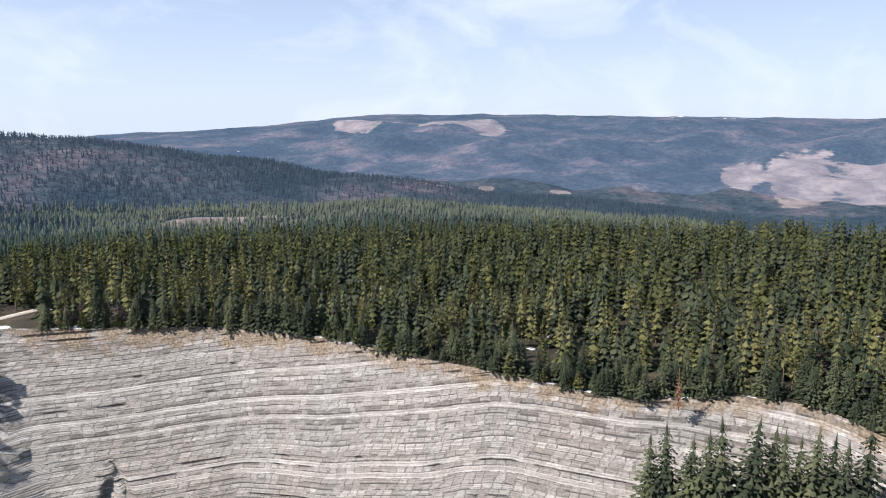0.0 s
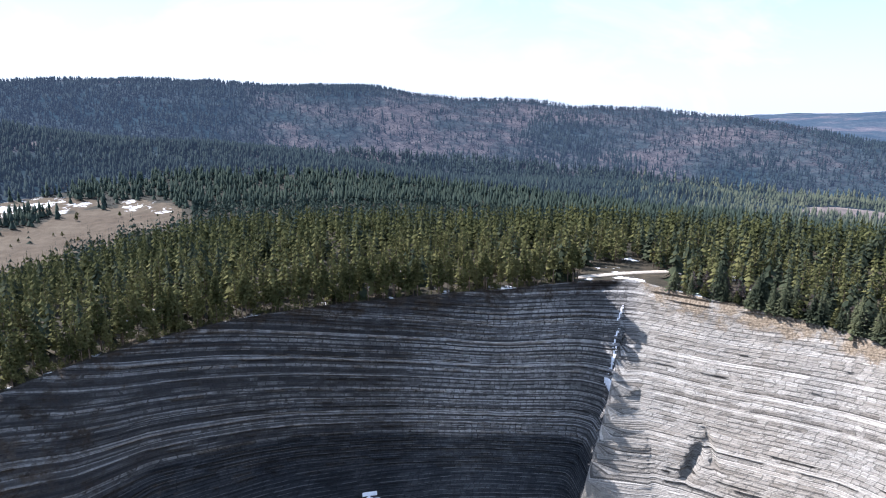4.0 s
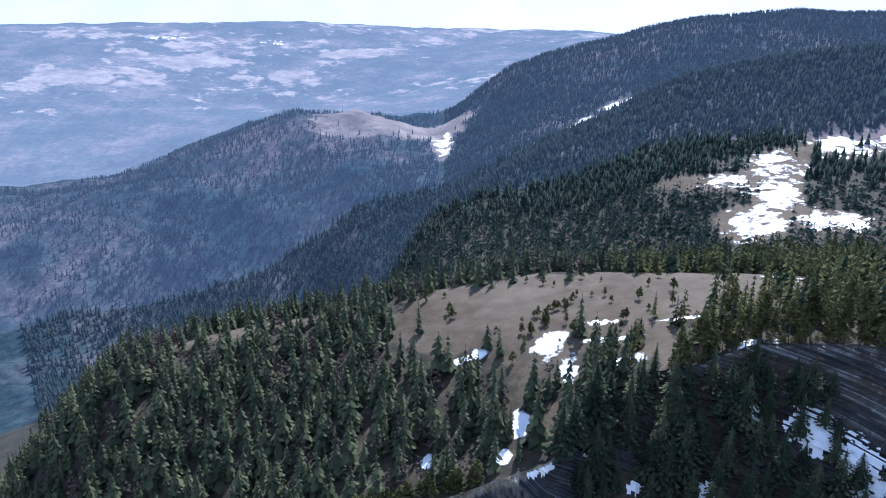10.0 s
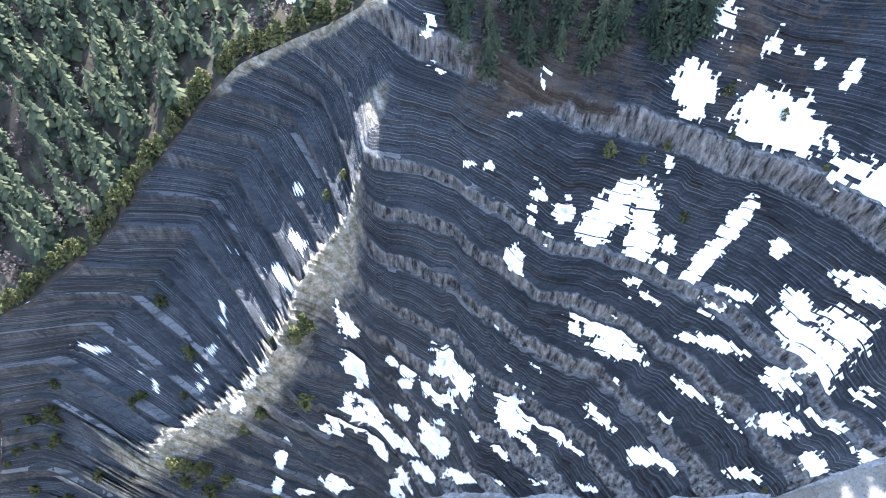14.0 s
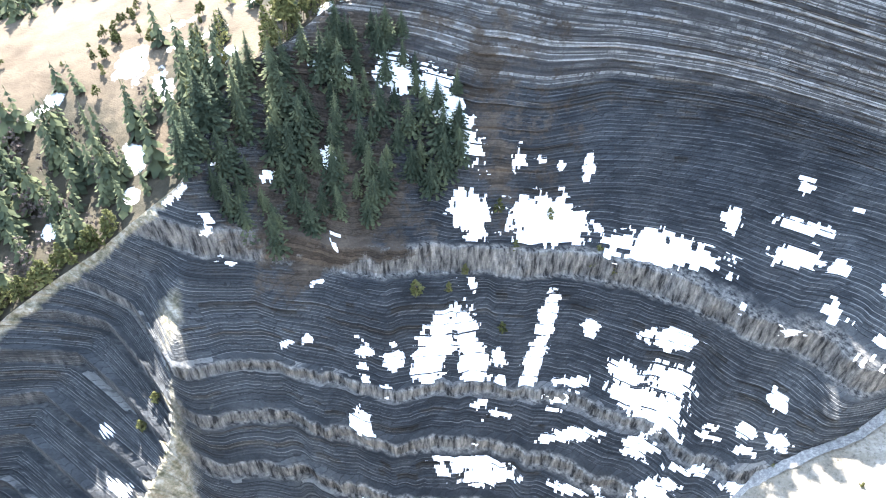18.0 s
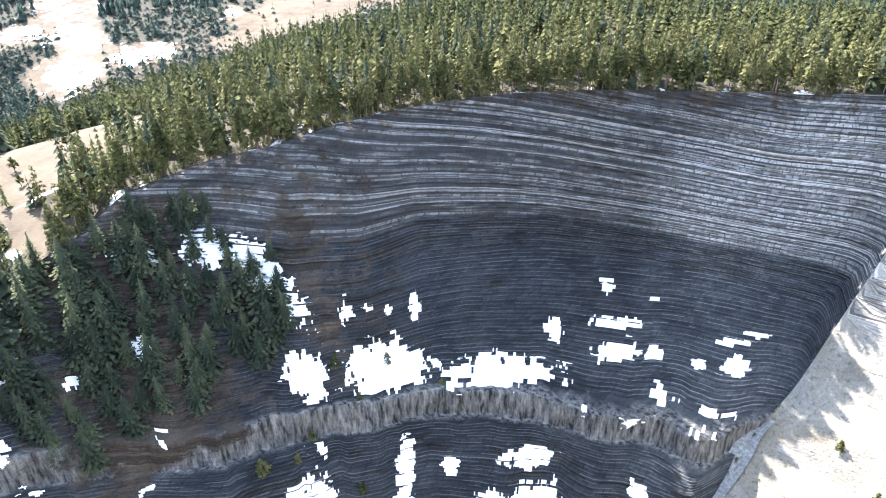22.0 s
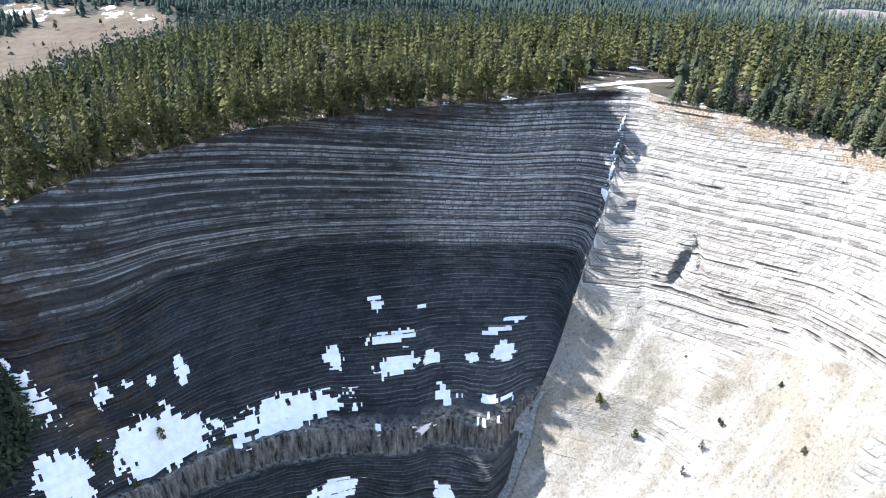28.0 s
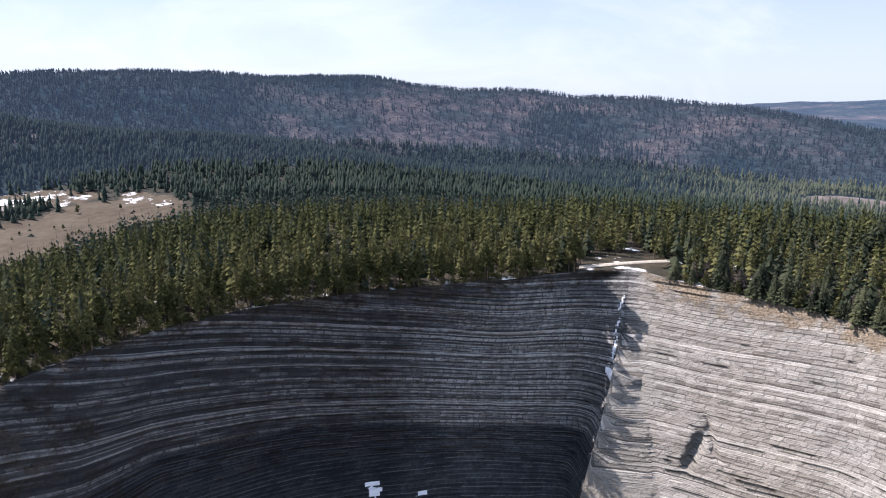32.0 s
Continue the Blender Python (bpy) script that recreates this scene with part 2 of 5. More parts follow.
    # two copies of the earth: dark for the shaded side, pale for the sunlit
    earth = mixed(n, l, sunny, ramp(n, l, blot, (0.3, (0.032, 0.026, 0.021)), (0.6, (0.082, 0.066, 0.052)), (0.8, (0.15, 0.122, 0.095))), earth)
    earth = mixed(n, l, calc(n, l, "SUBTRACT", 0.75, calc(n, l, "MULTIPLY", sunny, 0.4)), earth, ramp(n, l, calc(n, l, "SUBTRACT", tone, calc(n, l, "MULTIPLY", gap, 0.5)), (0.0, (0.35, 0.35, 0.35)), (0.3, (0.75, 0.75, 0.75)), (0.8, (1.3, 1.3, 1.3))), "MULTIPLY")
    rock = mixed(n, l, edge(n, l, attr(n, "earth"), noise_node(n, l, 0.13, 7, (1, 1, 1.2), 0.7), 2.0, 0.14), rock, earth)
    chute = pair(calc(n, l, "MULTIPLY", attr(n, "fall"), 0.11), calc(n, l, "MULTIPLY", attr(n, "down"), 0.010), "ShaderNodeTexNoise")
    scree = ramp(n, l, chute, (0.32, (0.135, 0.125, 0.104)), (0.46, (0.195, 0.183, 0.157)), (0.56, (0.245, 0.234, 0.207)), (0.64, (0.38, 0.366, 0.33)))
    scree = mixed(n, l, 0.5, scree, ramp(n, l, noise_node(n, l, 0.05, 8, rough=0.66), (0.36, (0.14, 0.117, 0.085)), (0.48, (0.26, 0.243, 0.205)), (0.60, (0.37, 0.352, 0.315))))
    scree = mixed(n, l, ramp(n, l, noise_node(n, l, 0.022, 6, rough=0.62), (0.50, (0.0, 0.0, 0.0)), (0.60, (0.8, 0.8, 0.8))), scree, (0.215, 0.192, 0.152))
    scree = mixed(n, l, ramp(n, l, noise_node(n, l, 0.031, 7, rough=0.66), (0.56, (0.0, 0.0, 0.0)), (0.62, (0.7, 0.7, 0.7))), scree, (0.215, 0.21, 0.20))
    stones = noise_node(n, l, 0.7, 8, rough=0.75)
    scree = mixed(n, l, 0.75, scree, ramp(n, l, stones, (0.36, (0.35, 0.34, 0.32)), (0.46, (0.95, 0.95, 0.95)), (0.62, (1.12, 1.12, 1.12))), "MULTIPLY")
    loose = edge(n, l, attr(n, "scree"), noise_node(n, l, 0.06, 7, rough=0.65), 1.5, 0.15)
    rock = mixed(n, l, loose, rock, scree)
    # dry turf and earth, kept pale to paint sunlight along the crest
    sunlit_turf = ramp(n, l, noise_node(n, l, 0.35, 7, rough=0.7), (0.34, (0.10, 0.095, 0.055)), (0.5, (0.27, 0.24, 0.175)), (0.66, (0.46, 0.43, 0.37)))
    rock = mixed(n, l, edge(n, l, attr(n, "crest"), noise_node(n, l, 0.16, 6, rough=0.65), 0.9, 0.2), rock, sunlit_turf)
    rock = mixed(n, l, 0.55, rock, ramp(n, l, grain, (0.3, (0.5, 0.5, 0.5)), (0.7, (1.05, 1.05, 1.05))), "MULTIPLY")
    rock = mixed(n, l, 0.25, rock, ramp(n, l, warm, (0.35, (0.86, 0.93, 1.0)), (0.65, (1.0, 0.93, 0.84))), "MULTIPLY")
    l.new(rock, b.inputs["Base Color"])
    lay = calc(n, l, "SUBTRACT", fine, calc(n, l, "MULTIPLY", calc(n, l, "MAXIMUM", gap, rift), 0.6))
    lay = calc(n, l, "MULTIPLY", lay, calc(n, l, "SUBTRACT", 2.0, calc(n, l, "MULTIPLY", attr(n, "scree"), 2.0)))
    bump(n, l, b, calc(n, l, "ADD", lay, calc(n, l, "ADD", grain, calc(n, l, "MULTIPLY", noise_node(n, l, 0.3, 5), 1.5))), 0.7, 0.5)
    return m


def ground_material():
    m, n, l, b = nodes_of("forest_ground", 0.95)
    big = noise_node(n, l, 0.02, 5)
    mid = noise_node(n, l, 0.12, 6)
    small = noise_node(n, l, 1.5, 5)
    litter = ramp(n, l, mid, (0.3, (0.02, 0.02, 0.014)), (0.55, (0.045, 0.039, 0.027)), (0.75, (0.09, 0.072, 0.05)))
    dry = ramp(n, l, mid, (0.3, (0.036, 0.027, 0.018)), (0.5, (0.066, 0.051, 0.035)), (0.72, (0.105, 0.084, 0.06)))
    dry = mixed(n, l, 0.4, dry, ramp(n, l, big, (0.35, (0.066, 0.049, 0.032)), (0.65, (0.13, 0.11, 0.08))))
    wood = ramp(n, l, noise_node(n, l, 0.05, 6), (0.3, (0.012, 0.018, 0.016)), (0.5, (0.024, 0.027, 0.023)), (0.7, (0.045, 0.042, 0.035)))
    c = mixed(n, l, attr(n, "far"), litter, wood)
    c = mixed(n, l, edge(n, l, attr(n, "grass"), mid, 0.5), c, dry)
    white = edge(n, l, attr(n, "snow"), noise_node(n, l, 0.07, 8, rough=0.68), 1.9, 0.05)
    c = mixed(n, l, white, c, (0.82, 0.84, 0.87))
    l.new(c, b.inputs["Base Color"])
    bump(n, l, b, calc(n, l, "ADD", calc(n, l, "MULTIPLY", mid, 3.0), small), 0.5, 0.6)
    return m


def distance_material(name, haze, air=(0.34, 0.50, 0.86, 1)):
    """Backdrop of far country, its haze painted as blue emission: woods, bare clearings and fields."""
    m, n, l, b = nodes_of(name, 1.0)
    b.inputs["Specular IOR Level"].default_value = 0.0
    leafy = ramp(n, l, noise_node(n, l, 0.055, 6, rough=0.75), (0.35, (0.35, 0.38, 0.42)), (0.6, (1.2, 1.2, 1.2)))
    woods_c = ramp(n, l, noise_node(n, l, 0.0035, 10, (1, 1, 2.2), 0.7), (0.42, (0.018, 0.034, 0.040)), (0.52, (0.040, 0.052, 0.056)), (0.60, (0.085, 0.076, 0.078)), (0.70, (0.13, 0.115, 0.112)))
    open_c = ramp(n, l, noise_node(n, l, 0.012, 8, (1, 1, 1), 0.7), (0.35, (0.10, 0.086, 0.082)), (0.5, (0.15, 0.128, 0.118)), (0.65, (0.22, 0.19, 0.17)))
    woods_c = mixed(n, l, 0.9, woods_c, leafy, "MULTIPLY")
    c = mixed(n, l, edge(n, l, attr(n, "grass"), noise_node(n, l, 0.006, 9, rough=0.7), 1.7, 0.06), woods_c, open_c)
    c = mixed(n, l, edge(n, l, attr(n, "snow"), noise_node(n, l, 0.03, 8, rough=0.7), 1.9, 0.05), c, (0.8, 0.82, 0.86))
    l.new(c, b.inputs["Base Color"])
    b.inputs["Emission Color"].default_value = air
    b.inputs["Emission Strength"].default_value = haze
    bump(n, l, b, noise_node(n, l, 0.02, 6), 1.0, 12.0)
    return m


def snow_material():
    m, n, l, b = nodes_of("snow", 0.75)
    a = noise_node(n, l, 0.4, 5)
    l.new(ramp(n, l, a, (0.3, (0.72, 0.74, 0.78)), (0.6, (0.86, 0.87, 0.89))), b.inputs["Base Color"])
    bump(n, l, b, a, 0.4, 0.4)
    return m


def leaf_material(name, dark, mid, light, patch=0.03, haze=0.0, through_light=0.12):
    m, n, l, b = nodes_of(name, 0.95)
    b.inputs["Specular IOR Level"].default_value = 0.04
    g = n.new("ShaderNodeNewGeometry")
    oi = n.new("ShaderNodeObjectInfo")
    v = calc(n, l, "ADD", calc(n, l, "MULTIPLY", g.outputs["Random Per Island"], 0.18),
             calc(n, l, "ADD", calc(n, l, "MULTIPLY", noise_node(n, l, patch, 3), 0.77), calc(n, l, "MULTIPLY", oi.outputs["Random"], 0.25)))
    c = ramp(n, l, v, (0.3, dark), (0.55, mid), (0.85, light))
    l.new(c, b.inputs["Base Color"])
    if haze:                           # woods of the backdrop: blue emission stands in for haze
        b.inputs["Emission Color"].default_value = HAZE_BLUE
        b.inputs["Emission Strength"].default_value = haze
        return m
    t = n.new("ShaderNodeBsdfTranslucent")
    l.new(c, t.inputs["Color"])
    mx = n.new("ShaderNodeMixShader")
    mx.inputs[0].default_value = through_light
    l.new(b.outputs[0], mx.inputs[1])
    l.new(t.outputs[0], mx.inputs[2])
    l.new(mx.outputs[0], n["Material Output"].inputs["Surface"])
    return m


def bark_material(name, dark, light):
    m, n, l, b = nodes_of(name, 0.95)
    a = noise_node(n, l, 3.0, 5, (1, 1, 0.25))
    l.new(ramp(n, l, a, (0.35, dark), (0.65, light)), b.inputs["Base Color"])
    bump(n, l, b, a, 0.6, 0.05)
    return m


def track_material():
    m, n, l, b = nodes_of("dirt", 0.95)
    a = noise_node(n, l, 0.6, 6)
    l.new(ramp(n, l, a, (0.3, (0.36, 0.31, 0.25)), (0.7, (0.58, 0.53, 0.46))), b.inputs["Base Color"])
    bump(n, l, b, a, 0.5, 0.1)
    return m


def gravel_material():
    m, n, l, b = nodes_of("gravel", 0.9)
    a = noise_node(n, l, 0.9, 8, rough=0.7)
    l.new(ramp(n, l, a, (0.3, (0.12, 0.122, 0.125)), (0.5, (0.23, 0.23, 0.225)), (0.7, (0.42, 0.41, 0.39))), b.inputs["Base Color"])
    bump(n, l, b, a, 0.9, 0.6)
    return m


TRACK, GRAVEL = track_material(), gravel_material()
# the backdrop's haze is painted as emission: its colour and strengths
HAZE_BLUE = (0.34, 0.50, 0.86, 1)
RIDGE_HAZE, HILL_HAZE, VALLEY_HAZE = 0.028, 0.052, 0.072
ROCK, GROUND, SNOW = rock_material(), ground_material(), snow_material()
RIDGE = distance_material("ridge_country", RIDGE_HAZE)
HILLS, VALLEY = distance_material("hill_country", HILL_HAZE), distance_material("valley_country", VALLEY_HAZE)
# haze emission grows with distance, whiter and stronger towards the sun
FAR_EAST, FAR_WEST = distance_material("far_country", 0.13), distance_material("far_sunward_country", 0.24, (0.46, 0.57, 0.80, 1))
PINE_GREEN = leaf_material("pine_needles", (0.024, 0.030, 0.012), (0.070, 0.076, 0.031), (0.150, 0.147, 0.063), 0.14)
FIR_GREEN = leaf_material("fir_needles", (0.015, 0.022, 0.015), (0.042, 0.053, 0.034), (0.105, 0.115, 0.062), 0.13, 0.0, 0.08)
# ridge, hill and valley woods: slightly blue greens, plus haze as emission
RIDGE_GREEN = leaf_material("ridge_spruce", (0.009, 0.017, 0.019), (0.018, 0.030, 0.029), (0.036, 0.052, 0.042), 0.03, RIDGE_HAZE)
RIDGE_PINE = leaf_material("ridge_pine", (0.022, 0.032, 0.022), (0.045, 0.058, 0.036), (0.085, 0.095, 0.058), 0.03, RIDGE_HAZE)
RIDGE_BARE = leaf_material("ridge_bare_twigs", (0.035, 0.033, 0.034), (0.062, 0.055, 0.056), (0.105, 0.090, 0.088), 0.02, RIDGE_HAZE)
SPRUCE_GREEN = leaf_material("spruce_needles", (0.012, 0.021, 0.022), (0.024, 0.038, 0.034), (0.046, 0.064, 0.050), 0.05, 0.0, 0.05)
HILL_GREEN = leaf_material("hill_spruce", (0.009, 0.017, 0.019), (0.018, 0.030, 0.030), (0.034, 0.048, 0.042), 0.02, HILL_HAZE)
VALLEY_GREEN = leaf_material("valley_spruce", (0.009, 0.017, 0.019), (0.018, 0.030, 0.030), (0.034, 0.048, 0.042), 0.02, VALLEY_HAZE)
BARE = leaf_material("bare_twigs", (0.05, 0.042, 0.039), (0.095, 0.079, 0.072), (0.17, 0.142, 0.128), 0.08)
HILL_BARE = leaf_material("hill_bare_twigs", (0.035, 0.033, 0.034), (0.052, 0.047, 0.047), (0.080, 0.070, 0.068), 0.02, HILL_HAZE)
VALLEY_BARE = leaf_material("valley_bare_twigs", (0.025, 0.024, 0.024), (0.045, 0.040, 0.038), (0.075, 0.065, 0.06), 0.02, VALLEY_HAZE)
RUST = leaf_material("dead_needles", (0.10, 0.055, 0.035), (0.18, 0.10, 0.065), (0.26, 0.16, 0.11), 0.1)
BARK = bark_material("bark", (0.07, 0.05, 0.038), (0.20, 0.15, 0.115))


# ---- mesh helpers ----
def mesh_np(name, V, F, mats, attrs=None, smooth=False):
    """A mesh from arrays: V (n,3), F (m,3) or (m,4)."""
    V, F = np.asarray(V, np.float32), np.asarray(F, np.int32)
    me = bpy.data.meshes.new(name)
    k = F.shape[1]
    me.vertices.add(len(V))
    me.vertices.foreach_set("co", V.ravel())
    me.loops.add(F.size)
    me.loops.foreach_set("vertex_index", F.ravel())
    me.polygons.add(len(F))
    me.polygons.foreach_set("loop_start", np.arange(0, F.size, k, dtype=np.int32))
    me.polygons.foreach_set("loop_total", np.full(len(F), k, np.int32))
    if smooth:
        me.polygons.foreach_set("use_smooth", np.ones(len(F), bool))
    for key, vals in (attrs or {}).items():
        a = me.attributes.new(key, "FLOAT", "POINT")
        a.data.foreach_set("value", np.asarray(vals, np.float32).ravel())
    me.materials.append(mats)
    me.update()
    me.validate()
    return me


def hash01(*k):
    h = np.zeros_like(np.asarray(k[0], float))
    for i, v in enumerate(k):
        h = h + np.asarray(v, float) * (127.1, 311.7, 74.7, 19.3)[i]
    s = np.sin(h) * 43758.5453
    return s - np.floor(s)


def vnoise(x, y, seed=0.0):
    xi, yi = np.floor(x), np.floor(y)
    u, v = x - xi, y - yi
    u, v = u * u * (3 - 2 * u), v * v * (3 - 2 * v)
    a, b = hash01(xi, yi, seed + 0 * xi), hash01(xi + 1, yi, seed + 0 * xi)
    c, d = hash01(xi, yi + 1, seed + 0 * xi), hash01(xi + 1, yi + 1, seed + 0 * xi)
    return (a * (1 - u) + b * u) * (1 - v) + (c * (1 - u) + d * u) * v


def fbm(x, y, octaves=4, seed=0.0):
    s, a, f = 0.0, 0.5, 1.0
    for i in range(octaves):
        s = s + a * (vnoise(x * f, y * f, seed + i * 3.1) - 0.5) * 2
        a, f = a * 0.5, f * 2.03
    return s


def step01(a, b, x):
    t = np.clip((np.asarray(x, float) - a) / (b - a), 0, 1)
    return t * t * (3 - 2 * t)


def blur(a, sigma, axis=-1, wrap=False):
    k = int(max(1, sigma * 3))
    w = np.exp(-0.5 * (np.arange(-k, k + 1) / max(sigma, 1e-6)) ** 2)
    w /= w.sum()
    pad = [(0, 0)] * a.ndim
    pad[axis] = (k, k)
    p = np.pad(a, pad, mode="wrap" if wrap else "edge")
    return np.apply_along_axis(lambda q: np.convolve(q, w, "valid"), axis, p)


# ---- the plan: rings round the gorge, as heading: (distance from the hovering point, height against it) ----
A0 = -137.0   # heading of the gorge's mouth; the rings run on clockwise for a full turn
RIM = {-137: (200, -304), -130: (190, -265), -120: (185, -205), -116: (175, -199), -106: (165, -183), -97.8: (168, -167), -92.6: (170, -157), -86: (172, -143),
       -76: (170, -133), -67: (172, -121), -59: (205, -105), -54.5: (205, -98.7), -50.7: (215, -93), -43.6: (218, -87.6), -37.6: (218, -85),
       -32.6: (228, -83.4), -24: (245, -82.4), -17.5: (256, -81.7), -4: (272, -81.5), 6: (285, -80.6), 12: (297, -79), 16: (304, -78), 20: (291, -78.5),
       22.5: (283, -78.3), 32: (262, -77.5), 41: (238, -77.8), 48: (218, -79), 54: (205, -78), 62: (196, -80), 68: (193, -81), 76: (200, -78),
       82: (200, -77), 87: (188, -78), 110: (190, -78), 150: (230, -80), 180: (280, -90), 200: (260, -150), 212: (215, -240), 223: (200, -304)}
FOOT = {-137: (196, -303), -130: (182, -280), -120: (175, -232), -106: (157, -208), -92.6: (160, -184), -86: (163, -168), -76: (162, -152), -67: (167, -133),
        -59: (195, -117), -50.7: (203, -108), -43.6: (204, -106), -37.8: (200, -103), -31: (206, -115), -25.4: (223, -127), -13.2: (242, -140),
        -4.5: (252, -147), 4.4: (259, -153), 12: (262, -153), 15: (272, -118), 16: (300, -82), 17.5: (273, -116), 20: (243, -156), 23: (236, -160), 32.8: (228, -144), 40: (208, -128),
        50: (187, -122), 62: (172, -120), 75: (168, -108), 90: (160, -112), 120: (155, -130), 150: (180, -150), 180: (220, -170), 200: (220, -210), 212: (205, -270), 223: (198, -303)}
LEDGE = {-137: (192, -302), -130: (172, -288), -120: (144, -237.6), -106: (125.9, -216.5), -96: (125.3, -195.7), -87: (131.7, -177.6), -82: (134.6, -171.3), -77.3: (138.4, -162), -73.8: (148.5, -148.5),
         -67: (165, -140), -63: (160, -160), -52: (167, -152), -45: (168, -155), -36: (170, -160), -28.4: (175, -173), -16.5: (184, -177), -9: (186, -179), 0: (190, -181),
         6: (190, -185), 9.5: (216, -178), 12: (236, -167), 15: (268, -122), 16: (297, -86), 17.5: (270, -120), 20: (238, -161), 23: (212, -178), 32.8: (195, -168),
         40: (175, -154), 62: (135, -150), 75: (140, -138), 90: (130, -145), 120: (120, -165), 150: (130, -200), 180: (160, -215), 200: (180, -250), 212: (195, -290),
         223: (196, -302)}
RIB = {-137: (188, -301), -131: (155.2, -275.5), -121.7: (125.6, -243.7), -104: (102.6, -219.4), -96: (102.6, -199.5), -87: (111.1, -182.4), -82: (115.9, -177.7), -77.3: (122.5, -167.2), -73.8: (138.7, -149.2),
       -67: (156, -155), -63: (152, -172), -52: (160, -163), -45: (162, -164), -36: (164, -173), -28.4: (168, -182), -16.5: (177, -186), -9: (178, -192), 0: (181, -191),
       6: (186, -190), 9.5: (212, -182), 12: (232, -169), 15: (266, -123), 16: (296, -87), 17.5: (267, -123), 20: (232, -167), 23: (198, -190), 32.8: (160, -188),
       40: (140, -178), 62: (95, -185), 75: (100, -172), 90: (90, -185), 120: (85, -205), 150: (95, -240), 180: (120, -265), 200: (150, -285), 212: (180, -292),
       223: (192, -301)}
STREAM = {-137: (185, -300), -134: (122, -289), -129: (87, -284), -107: (64, -278), -76: (60, -272), -38.7: (66, -266), -12.6: (85, -255), 0: (123, -235),
          2.3: (158, -216), 7.7: (186, -202), 9.5: (206, -186), 12: (229, -170), 14.8: (264, -124), 16: (295, -88)}
# the sunlit side meets the brook at these headings
MEET = {16: 16, 17.5: 14.6, 20: 11.7, 23: 8.5, 32: 5, 40: 1, 50: -4, 62: -15, 75: -35, 90: -60, 120: -100, 150: -120, 180: -129, 200: -133, 223: -137}

NA = 2880
AZ = A0 + np.arange(NA + 1) * 360.0 / NA


def ring(d, sharp=4.0):
    ks = sorted(d)
    r, z = (np.interp(AZ, ks, [d[k][i] for k in ks]) for i in (0, 1))
    return blur(r, sharp), blur(z, sharp)


def polar(az, r):
    a = np.radians(az)
    return r * np.sin(a), r * np.cos(a)


def stream_at(az):
    ks = sorted(STREAM)
    return (np.interp(az, ks, [STREAM[k][i] for k in ks]) for i in (0, 1))


RINGS = []
for d in (RIM, FOOT, LEDGE, RIB):
    r, z = ring(d)
    RINGS.append(np.stack([*polar(AZ, r), z], 1))
foot_az = np.where(AZ <= 16, AZ, np.interp(AZ, sorted(MEET), [MEET[k] for k in sorted(MEET)]))
foot_az = blur(foot_az, 3)
sr, sz = stream_at(foot_az)
RINGS.append(np.stack([*polar(foot_az, sr), blur(sz, 3)], 1))
RINGS = np.array(RINGS)              # 5, NA+1, 3
rim_r, rim_z = ring(RIM)


# rock layers, from the top: hard beds stand as steps, soft ones lie between as slopes: top, foot, overhang, hard or not
bed_rng = np.random.RandomState(7)
THICK = [(-178, 11), (-214, 5), (-227, 6), (-241, 7), (-257, 6), (-271, 7), (-287, 5), (-300, 8), (-318, 6), (-333, 7), (-350, 6), (-366, 8), (-384, 7), (-402, 8), (-424, 8), (-500, 1)]
BEDS = []
zz = -56.0
for top, tall in THICK:
    while zz > top + 0.05:
        cliff = zz > -141
        hard = bed_rng.choice([0.5, 0.8, 1.1, 1.5] if cliff else [0.25, 0.35, 0.5])
        soft = bed_rng.choice([0.3, 0.5, 0.8]) if cliff else bed_rng.choice([1.0, 1.5, 2.3])
        hard = min(hard, zz - top)
        BEDS.append((zz, zz - hard, bed_rng.choice([0.25, 0.45, 0.7, 1.0]) * (0.8 if cliff else 0.14), 1))
        zz -= hard
        soft = min(soft, zz - top)
        if soft > 0.02:
            BEDS.append((zz, zz - soft, 0.0, 0))
            zz -= soft
    BEDS.append((zz, zz - tall, 0.9, 2))
    zz -= tall
# the beds rise towards both ends, shaped to fit the camera's view: heading: metres
DIP = {-137: 150, -115: 135, -97: 109, -92: 100, -83: 85, -79: 78, -76: 68, -72: 55, -64: 39, -52: 26, -45: 23, -36: 19, -27: 13, -20: 10, -9: 5, -4: 3, 6: 0, 16: 0, 25: 4, 32: 9, 38: 14, 44: 19, 50: 25, 56: 31, 70: 32, 120: 30, 223: 20}
dip_az = blur(np.interp(AZ, sorted(DIP), [DIP[k] for k in sorted(DIP)]), 12)


def column_point(ia, z):
    """Point of the bare gorge side in column ia (index of AZ, may be a fraction) at height z, and its level 0 to 4 from rim to brook."""
    ia = np.asarray(ia, float)
    i0 = np.clip(np.floor(ia).astype(int), 0, NA - 1)
    f = (ia - i0)[..., None]
    P = RINGS[:, i0] * (1 - f) + RINGS[:, i0 + 1] * f
    Z = [P[0][..., 2]]
    for k in range(1, 5):
        Z.append(np.minimum(P[k][..., 2], Z[-1] - 0.4))
    xy, lv = P[0][..., :2] + 0 * z[..., None], 0.0 * z
    for k in range(4):
        t = np.clip((Z[k] - z) / (Z[k] - Z[k + 1]), 0, 1)
        xy = xy + t[..., None] * (P[k + 1] - P[k])[..., :2]
        lv = lv + t
    return np.stack([xy[..., 0], xy[..., 1], np.clip(z, Z[4], Z[0])], -1), lv


def slope_axes(x, y):
    """Across and down the loose sunlit slope, in metres."""
    t, d = 0.41 * x - 0.91 * y, 0.91 * x + 0.41 * y
    return t + 9 * fbm(t / 45, d / 45, 3, 27) + 0.25 * d, d


